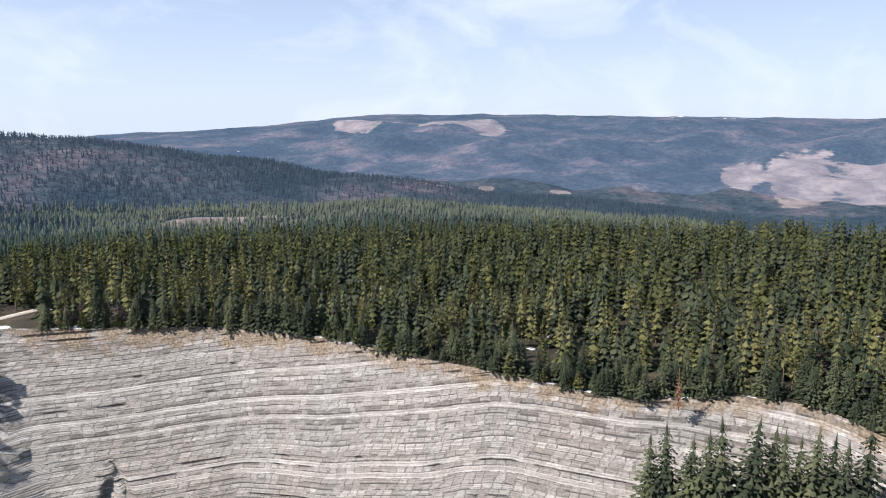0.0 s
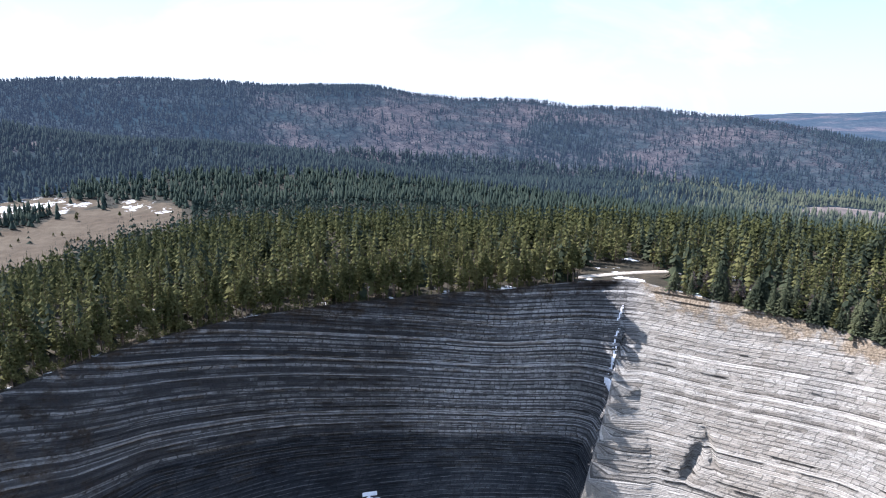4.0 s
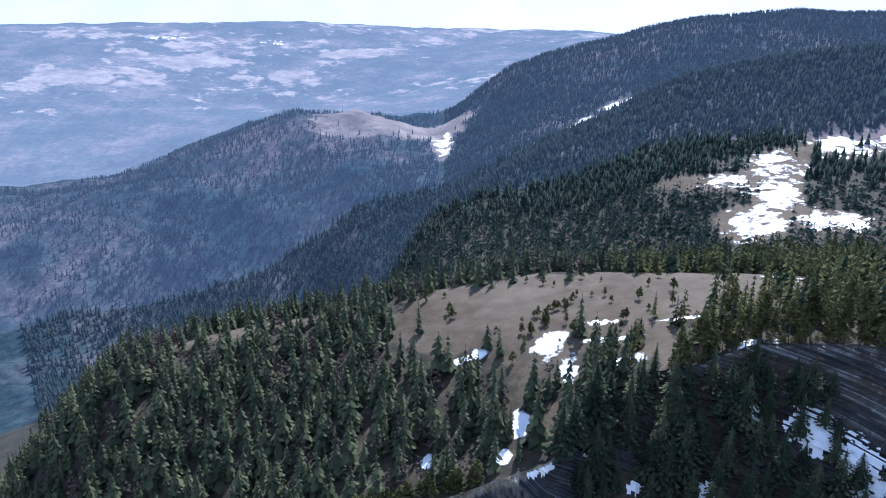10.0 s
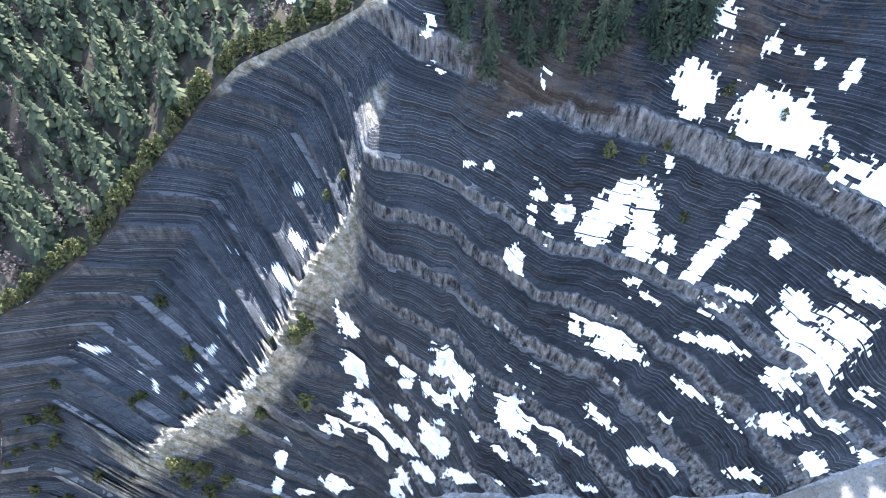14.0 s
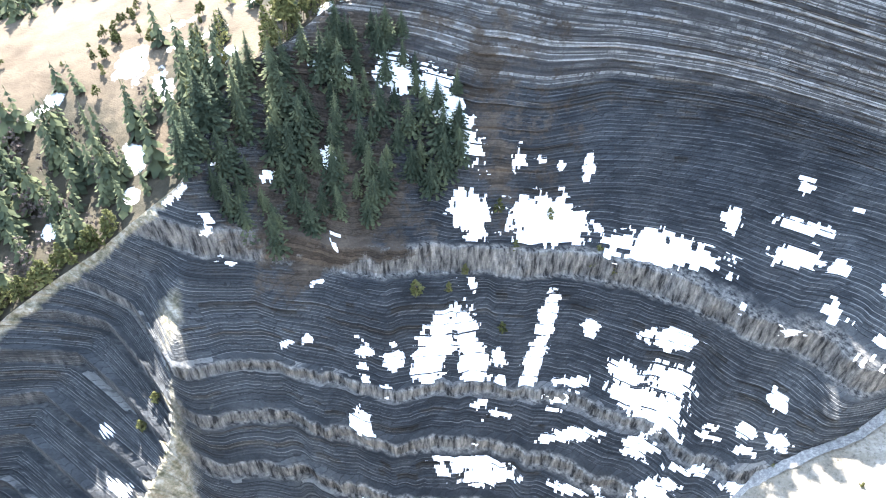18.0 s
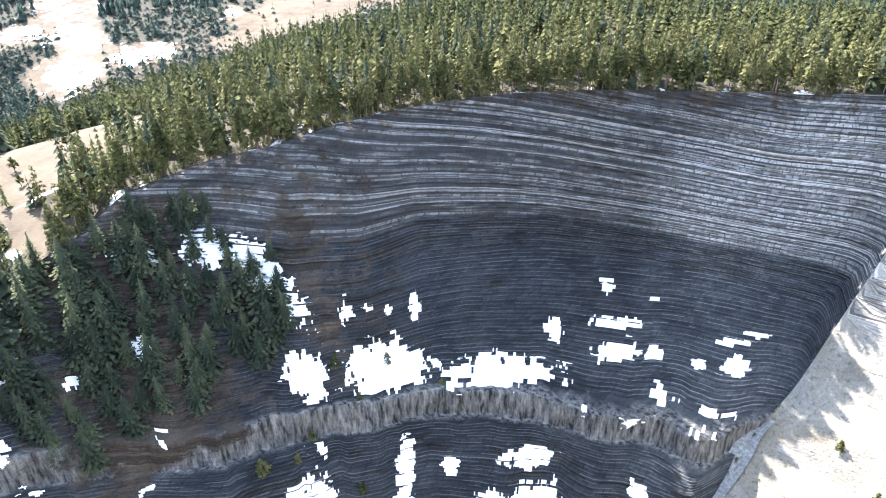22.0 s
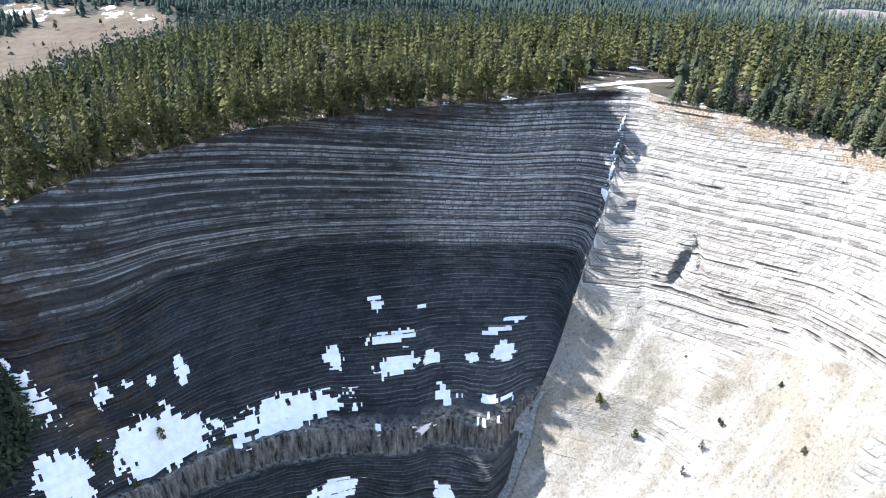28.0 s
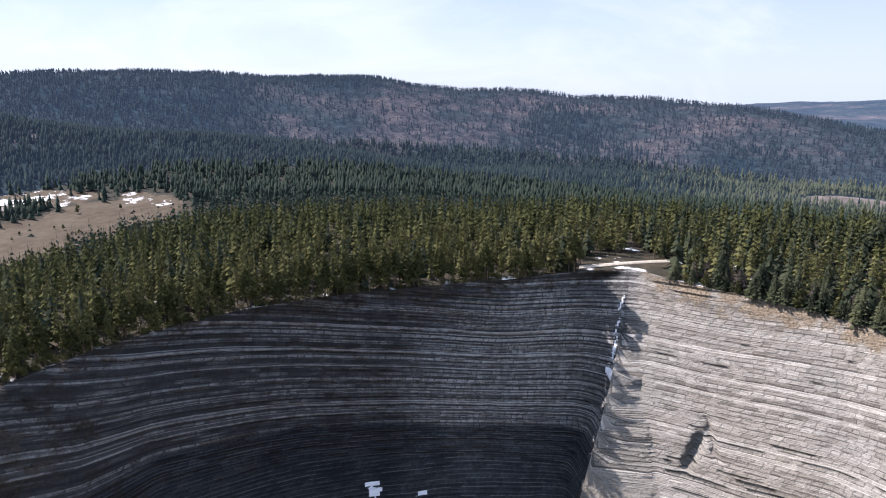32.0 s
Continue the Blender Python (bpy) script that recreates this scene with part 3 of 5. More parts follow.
def flutes(A, x, y, z, lv):
    """Buttresses and gullies: how far the side stands out from its plain form."""
    lit = step01(15.5, 17.5, A)
    s = A * 3.6
    shade = 5.0 * fbm(s / 22 + 0.3 * fbm(s / 8, z / 30, 2, 12), z / 90, 3, 2) * step01(1.0, 1.8, lv) + (0.7 + 1.1 * step01(0.9, 1.5, lv)) * fbm(s / 15, z / 25, 2, 9)
    t, d = slope_axes(x, y)
    gully = 6.5 * (np.abs(fbm(t / 34, d / 260, 2, 8)) - 0.2) + 2.2 * (np.abs(fbm(t / 11, d / 120, 2, 18)) - 0.2)
    cleft = 5 * np.exp(-((A - 22.3 - 0.08 * (z + 135)) / 0.45) ** 4 - ((z + 135) / 7.0) ** 4) + 3 * np.exp(-((A - 23.6 + 0.1 * (z + 128)) / 0.3) ** 4 - ((z + 128) / 6.0) ** 4)
    scree = 1.3 * fbm(s / 16, z / 22, 5, 4) * (1 - step01(0.75, 1.1, lv)) - cleft + (gully + 1.1 * fbm(x / 8, y / 8, 5, 6)) * step01(0.9, 1.6, lv)
    return (shade * (1 - lit) + scree * lit) * step01(0.0, 0.06, lv) * step01(4.0, 3.85, lv)


def gorge():
    ia = np.concatenate([np.arange(0, 176, 4.0), np.arange(176, 1224, 2.0), np.arange(1224, 1848, 2.5), np.arange(1848, NA + 1, 16.0)])
    az = np.interp(ia, np.arange(NA + 1), AZ)
    rows = []                         # height, height that sets the setback, bed number, overhang, hard
    for k, (top, foot, over, hard) in enumerate(BEDS):
        n = 2 if hard == 1 else max(2, int((top - foot) / 1.3) + 1)
        for t in np.linspace(0, 1, n):
            z = top + (foot - top) * t
            rows.append((z, (top + foot) / 2 if hard else z, k, over * (1 - 0.25 * t), hard))
    rows = np.array(rows)
    nr, nc = len(rows), len(ia)
    IA, A = np.tile(ia, (nr, 1)), np.tile(az, (nr, 1))
    ZB, ZE, K, OVER, HARD = (np.tile(rows[:, i:i + 1], (1, nc)) for i in range(5))
    dip = np.interp(az, AZ, dip_az)[None, :]
    fold = 0.9 * np.clip(dip, 0, 20) * step01(10, -4, A)           # the upper beds rise more steeply, also to fit the view
    Z, ZE = ZB + dip + fold * step01(-185, -105, ZB), ZE + dip + fold * step01(-185, -105, ZE)
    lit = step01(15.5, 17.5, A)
    full, lv = column_point(IA, Z)
    low = np.where(A > 16, step01(21, 27, A) * lv + (1 - step01(21, 27, A)) * np.minimum(lv, 0.7 + 0.8 * step01(-138, -166, Z)), lv)
    loose = lit * step01(0.85, 1.2, low) * np.where(HARD > 1, 0.9, 1.0)
    step = (1 - loose) * step01(0.0, 0.1, lv) * step01(4.0, 3.7, lv) * (1 - 0.15 * lit)
    step = step * step01(0.8, 2.6, np.abs(A - 16.2)) * (1 - 0.85 * step01(-74, -82, A) * np.exp(-((lv - 3.0) / 0.3) ** 2))
    step = step * np.where((HARD < 2) & (ZB < -141), 0.35, 1.0)
    P, _ = column_point(IA, ZE * step + Z * (1 - step))
    x, y, z = P[..., 0], P[..., 1], full[..., 2]
    r = np.hypot(x, y) + 1e-6
    along = np.where(A < 16, x * 0.85 - y * 0.35, y) + A * 0.6
    wide = 2.2 + 4.5 * hash01(K, 3 + 0 * K)
    block = hash01(np.floor(along / wide + 9 * hash01(K, 1 + 0 * K)), K)
    joint = hash01(np.floor(along / (wide * 2.7)), K, 5 + 0 * K)
    out = OVER * (0.3 + 1.0 * block) * (1 - 0.68 * lit) * (0.3 + 0.7 * step01(0.3, 0.55, vnoise(along / 7, K * 3.7, 6.0))) * np.where((joint < 0.15 - 0.2 * lit) & (HARD > 0), 0.1, 1.0)
    out = out + (HARD > 1) * (1 - lit) * (1.5 * (vnoise(along / 1.6, z / 14, 2.0) - 0.4) + 1.2 * fbm(along / 7, z / 9, 3, 44))
    out = (out * (1 - loose) * step01(0.8, 2.6, np.abs(A - 16.2)) * step01(0.0, 0.05, lv) + flutes(A, x, y, z, lv)) * step01(4.0, 3.9, lv)
    x2, y2 = x - x / r * out, y - y / r * out
    T, D = slope_axes(x, y)
    s = A * 3.6
    slate = (1 - lit) * step01(-133, -146, ZB + 3 * fbm(along / 30, z / 30, 3, 3)) * 1.0
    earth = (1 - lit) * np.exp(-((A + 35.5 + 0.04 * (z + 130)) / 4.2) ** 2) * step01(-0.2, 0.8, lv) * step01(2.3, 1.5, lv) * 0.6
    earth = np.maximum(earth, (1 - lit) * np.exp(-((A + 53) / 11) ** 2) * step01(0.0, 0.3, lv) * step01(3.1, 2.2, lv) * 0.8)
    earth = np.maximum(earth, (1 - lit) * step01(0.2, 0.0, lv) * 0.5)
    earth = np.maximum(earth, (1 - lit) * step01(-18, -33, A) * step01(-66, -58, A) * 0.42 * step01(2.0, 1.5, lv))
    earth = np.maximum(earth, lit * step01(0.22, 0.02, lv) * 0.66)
    ribs = step01(-0.02, 0.30, np.abs(fbm(T / 34, D / 260, 2, 8)) + 0.25 * fbm(T / 14, D / 40, 3, 51) - 0.22)
    scree = lit * step01(0.9, 1.15, low) * np.where(HARD > 1, 0.8, 1.0) * (1 - 0.62 * ribs)
    # where the crest's pale, sunlit colour goes
    crest = step01(-73, -79, A) * np.exp(-((lv - 3.0) / 0.16) ** 2) + step01(-64, -68, A) * step01(-92, -84, A) * step01(0.22, 0.05, lv) + 0.75 * np.exp(-((A + 72.5) / 2.6) ** 2 - ((lv - 2.4) / 0.7) ** 2)
    z = z + 8.0 * np.exp(-((lv - 3.0) / 0.16) ** 2) * step01(-73, -78, A) * step01(-137, -132, A)     # crest of the spur, raised to catch the sun
    V = np.stack([x2, y2, z + CZ], -1)
    q = np.arange(nr * nc).reshape(nr, nc)
    F = np.stack([q[:-1, :-1], q[1:, :-1], q[1:, 1:], q[:-1, 1:]], -1)
    inside = (lv > 0) & (lv < 4)
    live = inside[:-1, :-1] | inside[1:, :-1] | inside[1:, 1:] | inside[:-1, 1:]
    used, inv = np.unique(F[live], return_inverse=True)
    # darker rock towards the left, plus painted shade over the whole unlit side
    shade_tone = (1 - lit) * np.clip(0.14 + 1.2 * step01(7, -13, A) + 0.5 * step01(0.14, 0.0, lv) + 0.5 * step01(8, 14, A) + 0.6 * fbm(s / 40, z / 30, 3, 14), 0, 1) * (0.3 + 0.7 * step01(-64, -48, A))
    attrs = {k: v.ravel()[used] for k, v in (("slate", slate), ("earth", earth), ("scree", scree), ("bed", ZB + 0.12 * fbm(along / 14, z / 14, 2, 71)), ("hard", HARD - 0.7 * (HARD > 1) * step01(-72, -80, A)), ("block", block), ("shade_tone", shade_tone), ("along", along), ("sunny", lit), ("fall", T), ("down", D), ("crest", crest))}
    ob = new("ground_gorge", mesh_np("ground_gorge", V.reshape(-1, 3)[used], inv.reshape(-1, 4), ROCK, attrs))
    tagged(ob, "steep gorge walls of thin grey rock layers, shaded and sunlit", "cliff", kind="structure")
    return {"az": az, "at": V, "level": lv, "bed": rows[:, 2], "hard": rows[:, 4]}


SIDE = gorge()

# ---- the land round the gorge: height lines by heading, as (distance, height) ----
LAND = {
    -137: ((200, -304), (500, -360), (1000, -430), (2000, -450), (4800, 0)),
    -125: ((190, -250), (400, -300), (700, -400), (1500, -450), (3000, -300), (4800, 25)),
    -105: ((165, -182), (320, -142), (420, -200), (600, -330), (1000, -450), (1400, -300), (2200, -400), (3500, -200), (4800, 40)),
    -90: ((172, -148), (330, -139), (420, -190), (600, -320), (900, -420), (1300, -300), (1700, -185), (2100, -260), (3000, -330), (4800, 70)),
    -84: ((172, -140), (320, -128), (420, -185), (600, -285), (800, -300), (1000, -292), (1300, -240), (1700, -192), (1950, -186), (2150, -260), (3000, -290), (4800, 40)),
    -78: ((172, -134), (310, -119), (420, -180), (600, -190), (720, -178), (900, -245), (1200, -262), (1550, -262), (1900, -243), (2500, -260), (3300, -215), (4800, 20)),
    -71: ((165, -128), (250, -114), (330, -116), (430, -175), (600, -180), (820, -152), (1020, -195), (1250, -175), (1500, -146), (1850, -62), (2300, -180), (3000, -190), (4800, 15)),
    -65: ((178, -118), (240, -109), (320, -110), (430, -165), (560, -165), (750, -140), (960, -122), (1150, -150), (1450, -98), (1800, -12), (2300, -80), (4800, 0)),
    -59: ((205, -105), (250, -104), (310, -105), (420, -150), (500, -148), (620, -128), (850, -100), (1100, -70), (1300, -96), (1550, -30), (1850, 42), (2400, -60), (4800, -80)),
    -50: ((216, -93), (300, -96), (400, -135), (490, -133), (700, -108), (850, -85), (1130, -22), (1320, -58), (1750, 50), (2400, -30), (4800, -80)),
    -42: ((220, -87), (300, -92), (400, -120), (490, -124), (760, -106), (870, -80), (1130, -14), (1320, -46), (1700, 46), (2400, -30), (4800, -80)),
    -35: ((224, -84), (300, -84), (400, -102), (480, -112), (760, -104), (870, -78), (1080, -30), (1280, -66), (1620, 34), (2300, -30), (4800, -80)),
    -19: ((252, -82), (400, -81), (520, -96), (660, -95), (790, -82), (990, -58), (1170, -98), (1520, 38), (2200, -10), (4800, -100)),
    -13.5: ((262, -81), (400, -81), (520, -96), (660, -96), (790, -84), (960, -67), (1140, -108), (1520, 20), (2200, -10), (4800, -100)),
    -9: ((270, -81), (410, -80), (540, -96), (680, -96), (800, -86), (930, -77), (1110, -118), (1520, 31), (2200, -20), (4800, -100)),
    0: ((278, -81), (420, -80), (560, -98), (700, -106), (870, -101), (1050, -138), (1250, -80), (1520, 10), (2200, -40), (4800, -100)),
    5: ((285, -81), (420, -80), (560, -100), (700, -112), (850, -112), (940, -116), (1060, -138), (1280, -80), (1550, -2), (2200, -60), (4800, -120)),
    13.6: ((300, -78), (420, -78), (560, -102), (750, -122), (850, -128), (1000, -118), (1130, -148), (1350, -75), (1600, -16), (2200, -80), (4800, -150)),
    18: ((297, -78), (420, -78), (560, -102), (750, -124), (850, -134), (1000, -127), (1130, -156), (1350, -84), (1600, -25), (2200, -80), (4800, -130)),
    26: ((275, -78), (430, -78), (560, -104), (800, -130), (1000, -130), (1130, -160), (1350, -86), (1550, -42), (2500, -130), (4800, -75)),
    35: ((255, -77), (430, -77), (600, -115), (800, -128), (950, -124), (1090, -158), (1300, -108), (1500, -80), (1800, -150), (2600, -160), (4000, -34), (4800, -60)),
    45: ((228, -78), (430, -77), (560, -104), (800, -118), (950, -114), (1090, -152), (1300, -135), (1450, -112), (1750, -200), (2200, -200), (3000, -100), (4300, 38), (4800, 30)),
    57: ((202, -79), (430, -76), (560, -104), (800, -120), (930, -131), (1090, -168), (1450, -158), (1750, -220), (2200, -190), (3000, -90), (4200, 36), (4800, 20)),
    70: ((193, -81), (430, -75), (650, -118), (900, -130), (1100, -190), (1450, -182), (1800, -240), (2300, -200), (3200, -70), (4300, 18), (4800, 0)),
    84: ((192, -78), (430, -68), (650, -140), (1500, -240), (2300, -200), (3200, -60), (4300, -5), (4800, -10)),
    110: ((190, -78), (500, -60), (1500, 0), (4800, 50)),
    180: ((280, -90), (600, -60), (1500, 20), (4800, 60)),
    205: ((240, -180), (600, -200), (1500, -150), (4800, 30)),
    223: ((200, -304), (500, -360), (1000, -430), (2000, -450), (4800, 0)),
}
LR = np.geomspace(100, 5200, 260)
lk = sorted(LAND)
lines = np.array([np.interp(LR, [p[0] for p in LAND[k]], [p[1] for p in LAND[k]]) for k in lk])
lines = blur(lines, 3.0, axis=1)
LAZ = A0 + np.arange(721) * 0.5
w_hi = np.clip(np.searchsorted(lk, LAZ, side="right"), 1, len(lk) - 1)
lt = ((LAZ - np.array(lk)[w_hi - 1]) / (np.array(lk)[w_hi] - np.array(lk)[w_hi - 1]))
lt = lt * lt * (3 - 2 * lt) * 0.5 + lt * 0.5
LZ = lines[w_hi - 1] * (1 - lt)[:, None] + lines[w_hi] * lt[:, None]
LZ = blur(LZ, 3.0, axis=0, wrap=False)


def land(az, r):
    """Height of the land outside the rim, against the hovering point."""
    az, r = np.asarray(az, float), np.asarray(r, float)
    a = np.clip((az - A0) / 0.5, 0, 719.999)
    b = np.clip(np.log(r / 100) / math.log(52.0) * 259, 0, 258.999)
    i, j = a.astype(int), b.astype(int)
    f, g = a - i, b - j
    z = (LZ[i, j] * (1 - f) + LZ[i + 1, j] * f) * (1 - g) + (LZ[i, j + 1] * (1 - f) + LZ[i + 1, j + 1] * f) * g
    rr, rz = np.interp(az, AZ, rim_r), np.interp(az, AZ, rim_z)
    x, y = polar(az, r)
    n = fbm(x / 160, y / 160, 4, 3) * np.clip((r - 350) / 60, 0, 14) + fbm(x / 25, y / 25, 3, 6) * 0.8
    ridge = (0.5 - np.abs(fbm(x / 260 + 3, y / 260, 4, 23))) * 60 * step01(-66, -80, az) * step01(550, 900, r) * step01(2600, 2000, r)
    n = n + ridge - 18 * step01(-66, -80, az) * step01(550, 900, r) * step01(2600, 2000, r)
    n = n + (38 - 130 * np.abs(fbm(x / 620 + 1.3, y / 620, 4, 31))) * step01(32, 44, az) * step01(110, 92, az) * step01(1550, 2100, r) * step01(4200, 3400, r)
    t = step01(0, 70, r - rr)
    return rz * (1 - t) + (z + n) * t


def rim_of(az):
    return np.interp(az, AZ, rim_r)


def blob(az, r, *spots):
    """A soft mask: spots are (heading, distance, half width in degrees, half depth in metres)."""
    m = np.zeros_like(np.asarray(az, float) + np.asarray(r, float))
    for a, d, wa, wd in spots:
        m = np.maximum(m, np.clip(1.5 - np.hypot((az - a) / wa, (r - d) / wd), 0, 1))
    return m


MEADOW_NEAR = ((-76, 278, 6, 40), (-69, 268, 6, 50), (-62, 275, 6, 48), (-56, 285, 6, 40), (-51, 295, 4, 25), (-58.5, 225, 2.0, 22), (-94, 324, 9, 10), (-67, 190, 1.5, 14))
MEADOW_FAR = ((-24, 610, 3, 60), (-28, 595, 4, 80), (-33, 560, 5, 80), (-38, 530, 4, 45), (-56, 620, 4, 25))
TREE_ISLE = ((-44.5, 600, 3.6, 40), (-42, 555, 2, 20))
SNOW_FAR = ((-47, 735, 2.6, 42), (-42, 765, 4, 58), (-38, 750, 4, 55), (-33, 728, 4, 32), (-29, 697, 3, 17), (-24.7, 668, 1.4, 24), (-54, 620, 2.8, 28), (-51, 670, 2.4, 46),
            (-50.6, 590, 2.4, 48), (-46.5, 532, 3, 28), (-52, 522, 2.8, 42), (-40, 590, 1.4, 30), (-37.6, 404, 1.5, 8), (-66, 1150, 1.5, 60), (-63, 1250, 2, 40),
            (-43.7, 840, 0.8, 14), (-55, 666, 1.0, 14), (-23, 640, 1.0, 18), (-77.7, 1480, 1.0, 120), (-4, 955, 1.4, 7))
SNOW_NEAR = ((-67.4, 234, 1.8, 11), (-65.8, 221, 1.2, 10), (-75.5, 238, 2.4, 4), (-64, 249, 2.5, 1.6), (-60.4, 218, 1.6, 7), (-62.5, 236, 3.0, 2.0), (-57, 246, 4, 1.6), (-71.5, 182, 1.0, 6), (-79, 190, 0.8, 5), (-70, 196, 1.0, 9))
CLEAR_FAR = ((44.5, 3650, 2.2, 190), (50.5, 3450, 1.4, 130), (54, 3450, 2.6, 240), (47.6, 3560, 1.2, 90), (54.8, 1860, 0.7, 30), (61, 1860, 0.9, 25), (51, 1450, 1.5, 25), (32, 900, 5, 40), (37.5, 840, 1.5, 15), (60, 880, 2, 15), (68, 860, 2.5, 14), (52, 860, 2, 15),
             (-82, 1650, 7, 140), (75, 2250, 1.6, 300), (79, 2300, 2.4, 420), (86, 2300, 5, 420), (-106, 3450, 3, 160), (-97, 3750, 4, 130), (-90, 3500, 2, 90), (-85, 3900, 3, 110))
SNOW_VERY_FAR = ((-99, 4300, 2, 90), (-91, 4150, 1.5, 60), (70, 4200, 2, 60), (74, 4200, 2, 60), (34.3, 3000, 0.2, 60))


def land_masks(az, r):
    x, y = polar(az, r)
    fr = fbm(x / 40, y / 40, 4, 11) * 0.5
    open_land = np.maximum(np.maximum(blob(az, r, *MEADOW_NEAR), blob(az, r, *MEADOW_FAR)), np.maximum(blob(az, r, *SNOW_FAR), blob(az, r, *CLEAR_FAR)))
    fields = step01(2300, 2900, r) * step01(-55, -62, az) * (0.36 + 0.4 * fbm(x / 420, y / 420, 4, 61))
    open_land = np.maximum(open_land, fields)
    return np.clip(open_land + fr * 0.4 - 1.4 * blob(az, r, *TREE_ISLE), 0, 1)


def snow_mask(az, r):
    x, y = polar(az, r)
    rim_snow = step01(10, 2, r - rim_of(az)) * step01(-62, -55, az) * step01(88, 70, az) * (0.05 + 0.5 * vnoise(az * 1.1, r / 40, 4))
    wood_snow = step01(-60, -50, az) * 0.22 * step01(420, 330, r)
    return np.clip(np.maximum(np.maximum(blob(az, r, *SNOW_FAR) * (1 - blob(az, r, *TREE_ISLE)) * 0.56, blob(az, r, *SNOW_NEAR) * 0.68), np.maximum(np.maximum(rim_snow, wood_snow), blob(az, r, *SNOW_VERY_FAR) * 0.42)), 0, 1)


HEADINGS = np.concatenate([np.arange(-137, -116, 1.0), np.arange(-116, 92, 0.32), np.arange(92, 223.01, 2.0)])
SPLIT = HEADINGS[np.searchsorted(HEADINGS, -78.0)]


def land_mesh(name, label, mat, u, a0=-137.0, a1=223.1):
    az = HEADINGS[(HEADINGS >= a0 - 1e-6) & (HEADINGS <= a1 + 1e-6)]
    nr, nc = len(u), len(az)
    A = np.tile(az, (nr, 1))
    rr = rim_of(az)[None, :]
    R = rr + u[:, None] * (4850 - rr) / 4850
    z = land(A, R)
    x, y = polar(A, R)
    V = np.stack([x, y, z + CZ], -1).reshape(-1, 3)
    q = np.arange(nr * nc).reshape(nr, nc)
    F = np.stack([q[:-1, :-1], q[1:, :-1], q[1:, 1:], q[:-1, 1:]], -1).reshape(-1, 4)[:, ::-1]
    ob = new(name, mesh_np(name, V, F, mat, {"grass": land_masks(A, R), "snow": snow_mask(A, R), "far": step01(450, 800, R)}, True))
    tagged(ob, label, name.split("_")[0], kind="structure")
    return ob


RIDGE_FROM, HILL_FROM, HILL_TO = 560.0, 960.0, 1850.0     # metres past the rim where the backdrop's ridge, hills and mountains begin
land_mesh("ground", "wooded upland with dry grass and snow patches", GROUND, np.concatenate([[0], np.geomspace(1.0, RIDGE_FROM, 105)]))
hill_steps, far_steps = np.geomspace(HILL_FROM, HILL_TO, 60), np.geomspace(HILL_TO, 4850, 70)
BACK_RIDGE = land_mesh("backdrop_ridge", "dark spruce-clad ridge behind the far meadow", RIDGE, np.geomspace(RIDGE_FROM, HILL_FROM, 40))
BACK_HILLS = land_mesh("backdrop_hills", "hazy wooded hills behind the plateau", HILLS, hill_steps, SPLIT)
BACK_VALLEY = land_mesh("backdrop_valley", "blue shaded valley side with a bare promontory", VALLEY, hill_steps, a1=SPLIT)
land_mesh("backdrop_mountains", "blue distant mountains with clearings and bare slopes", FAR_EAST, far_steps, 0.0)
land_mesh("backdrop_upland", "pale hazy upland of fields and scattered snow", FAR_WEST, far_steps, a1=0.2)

# ---- snow lying in the gorge: heading, dip, half length, half breadth, slant, in degrees seen from the hovering point ----
SNOW_A = [(-123.5, -61.5, 0.56, 0.33, 10), (-123.1, -58.8, 2.02, 0.36, 23), (-123, -56.8, 1.42, 0.19, 28), (-121.8, -54.3, 0.22, 0.75, -52), (-120.3, -58.3, 1.03, 0.2, 29), (-119.9, -54.3, 0.3, 0.25, -50), (-116.8, -61.8, 0.84, 0.25, -69), (-115.4, -54.3, 1.09, 0.38, -50), (-114.1, -62.9, 0.93, 0.52, 18), (-112.9, -59.1, 0.79, 0.32, 57), (-112.2, -57, 1.32, 0.28, 52), (-108.6, -71.2, 0.87, 0.36, 42), (-108.1, -61.3, 0.87, 0.44, 24), (-105.2, -62.7, 0.82, 0.34, 63), (-104.7, -59.7, 1.32, 0.71, 27), (-104.6, -72.9, 0.82, 0.26, -38), (-104.4, -69.8, 1.59, 0.41, 46), (-104.2, -63.9, 1.5, 0.81, 27), (-101.9, -78.9, 0.84, 0.54, 25)]
SNOW_B = [(-101.8, -55.8, 0.52, 0.27, -53), (-99.9, -57.8, 1.73, 0.39, 55), (-98.7, -62.5, 1.26, 0.55, 32), (-96.6, -73.9, 1.21, 0.53, -49), (-95.6, -77.7, 0.67, 0.35, -88), (-95.3, -59.5, 1.38, 0.55, -62), (-94.3, -53.5, 0.79, 0.32, -46), (-92.8, -69.7, 0.65, 0.27, -66), (-91.5, -55.7, 0.55, 0.36, -85), (-90.7, -70.3, 0.84, 0.41, -84), (-90.6, -69.2, 0.81, 0.33, -65), (-88.9, -56.4, 1.48, 0.84, -61), (-87.6, -61.7, 0.56, 0.33, 40), (-86, -68.3, 0.78, 0.54, 62), (-85.5, -54.4, 1.1, 0.56, -68), (-83.7, -50.3, 0.64, 0.64, -15), (-83.3, -70.3, 2.51, 0.84, -34), (-82.6, -66.9, 2.27, 0.84, -81), (-82.4, -60.5, 1.29, 0.56, -76)]
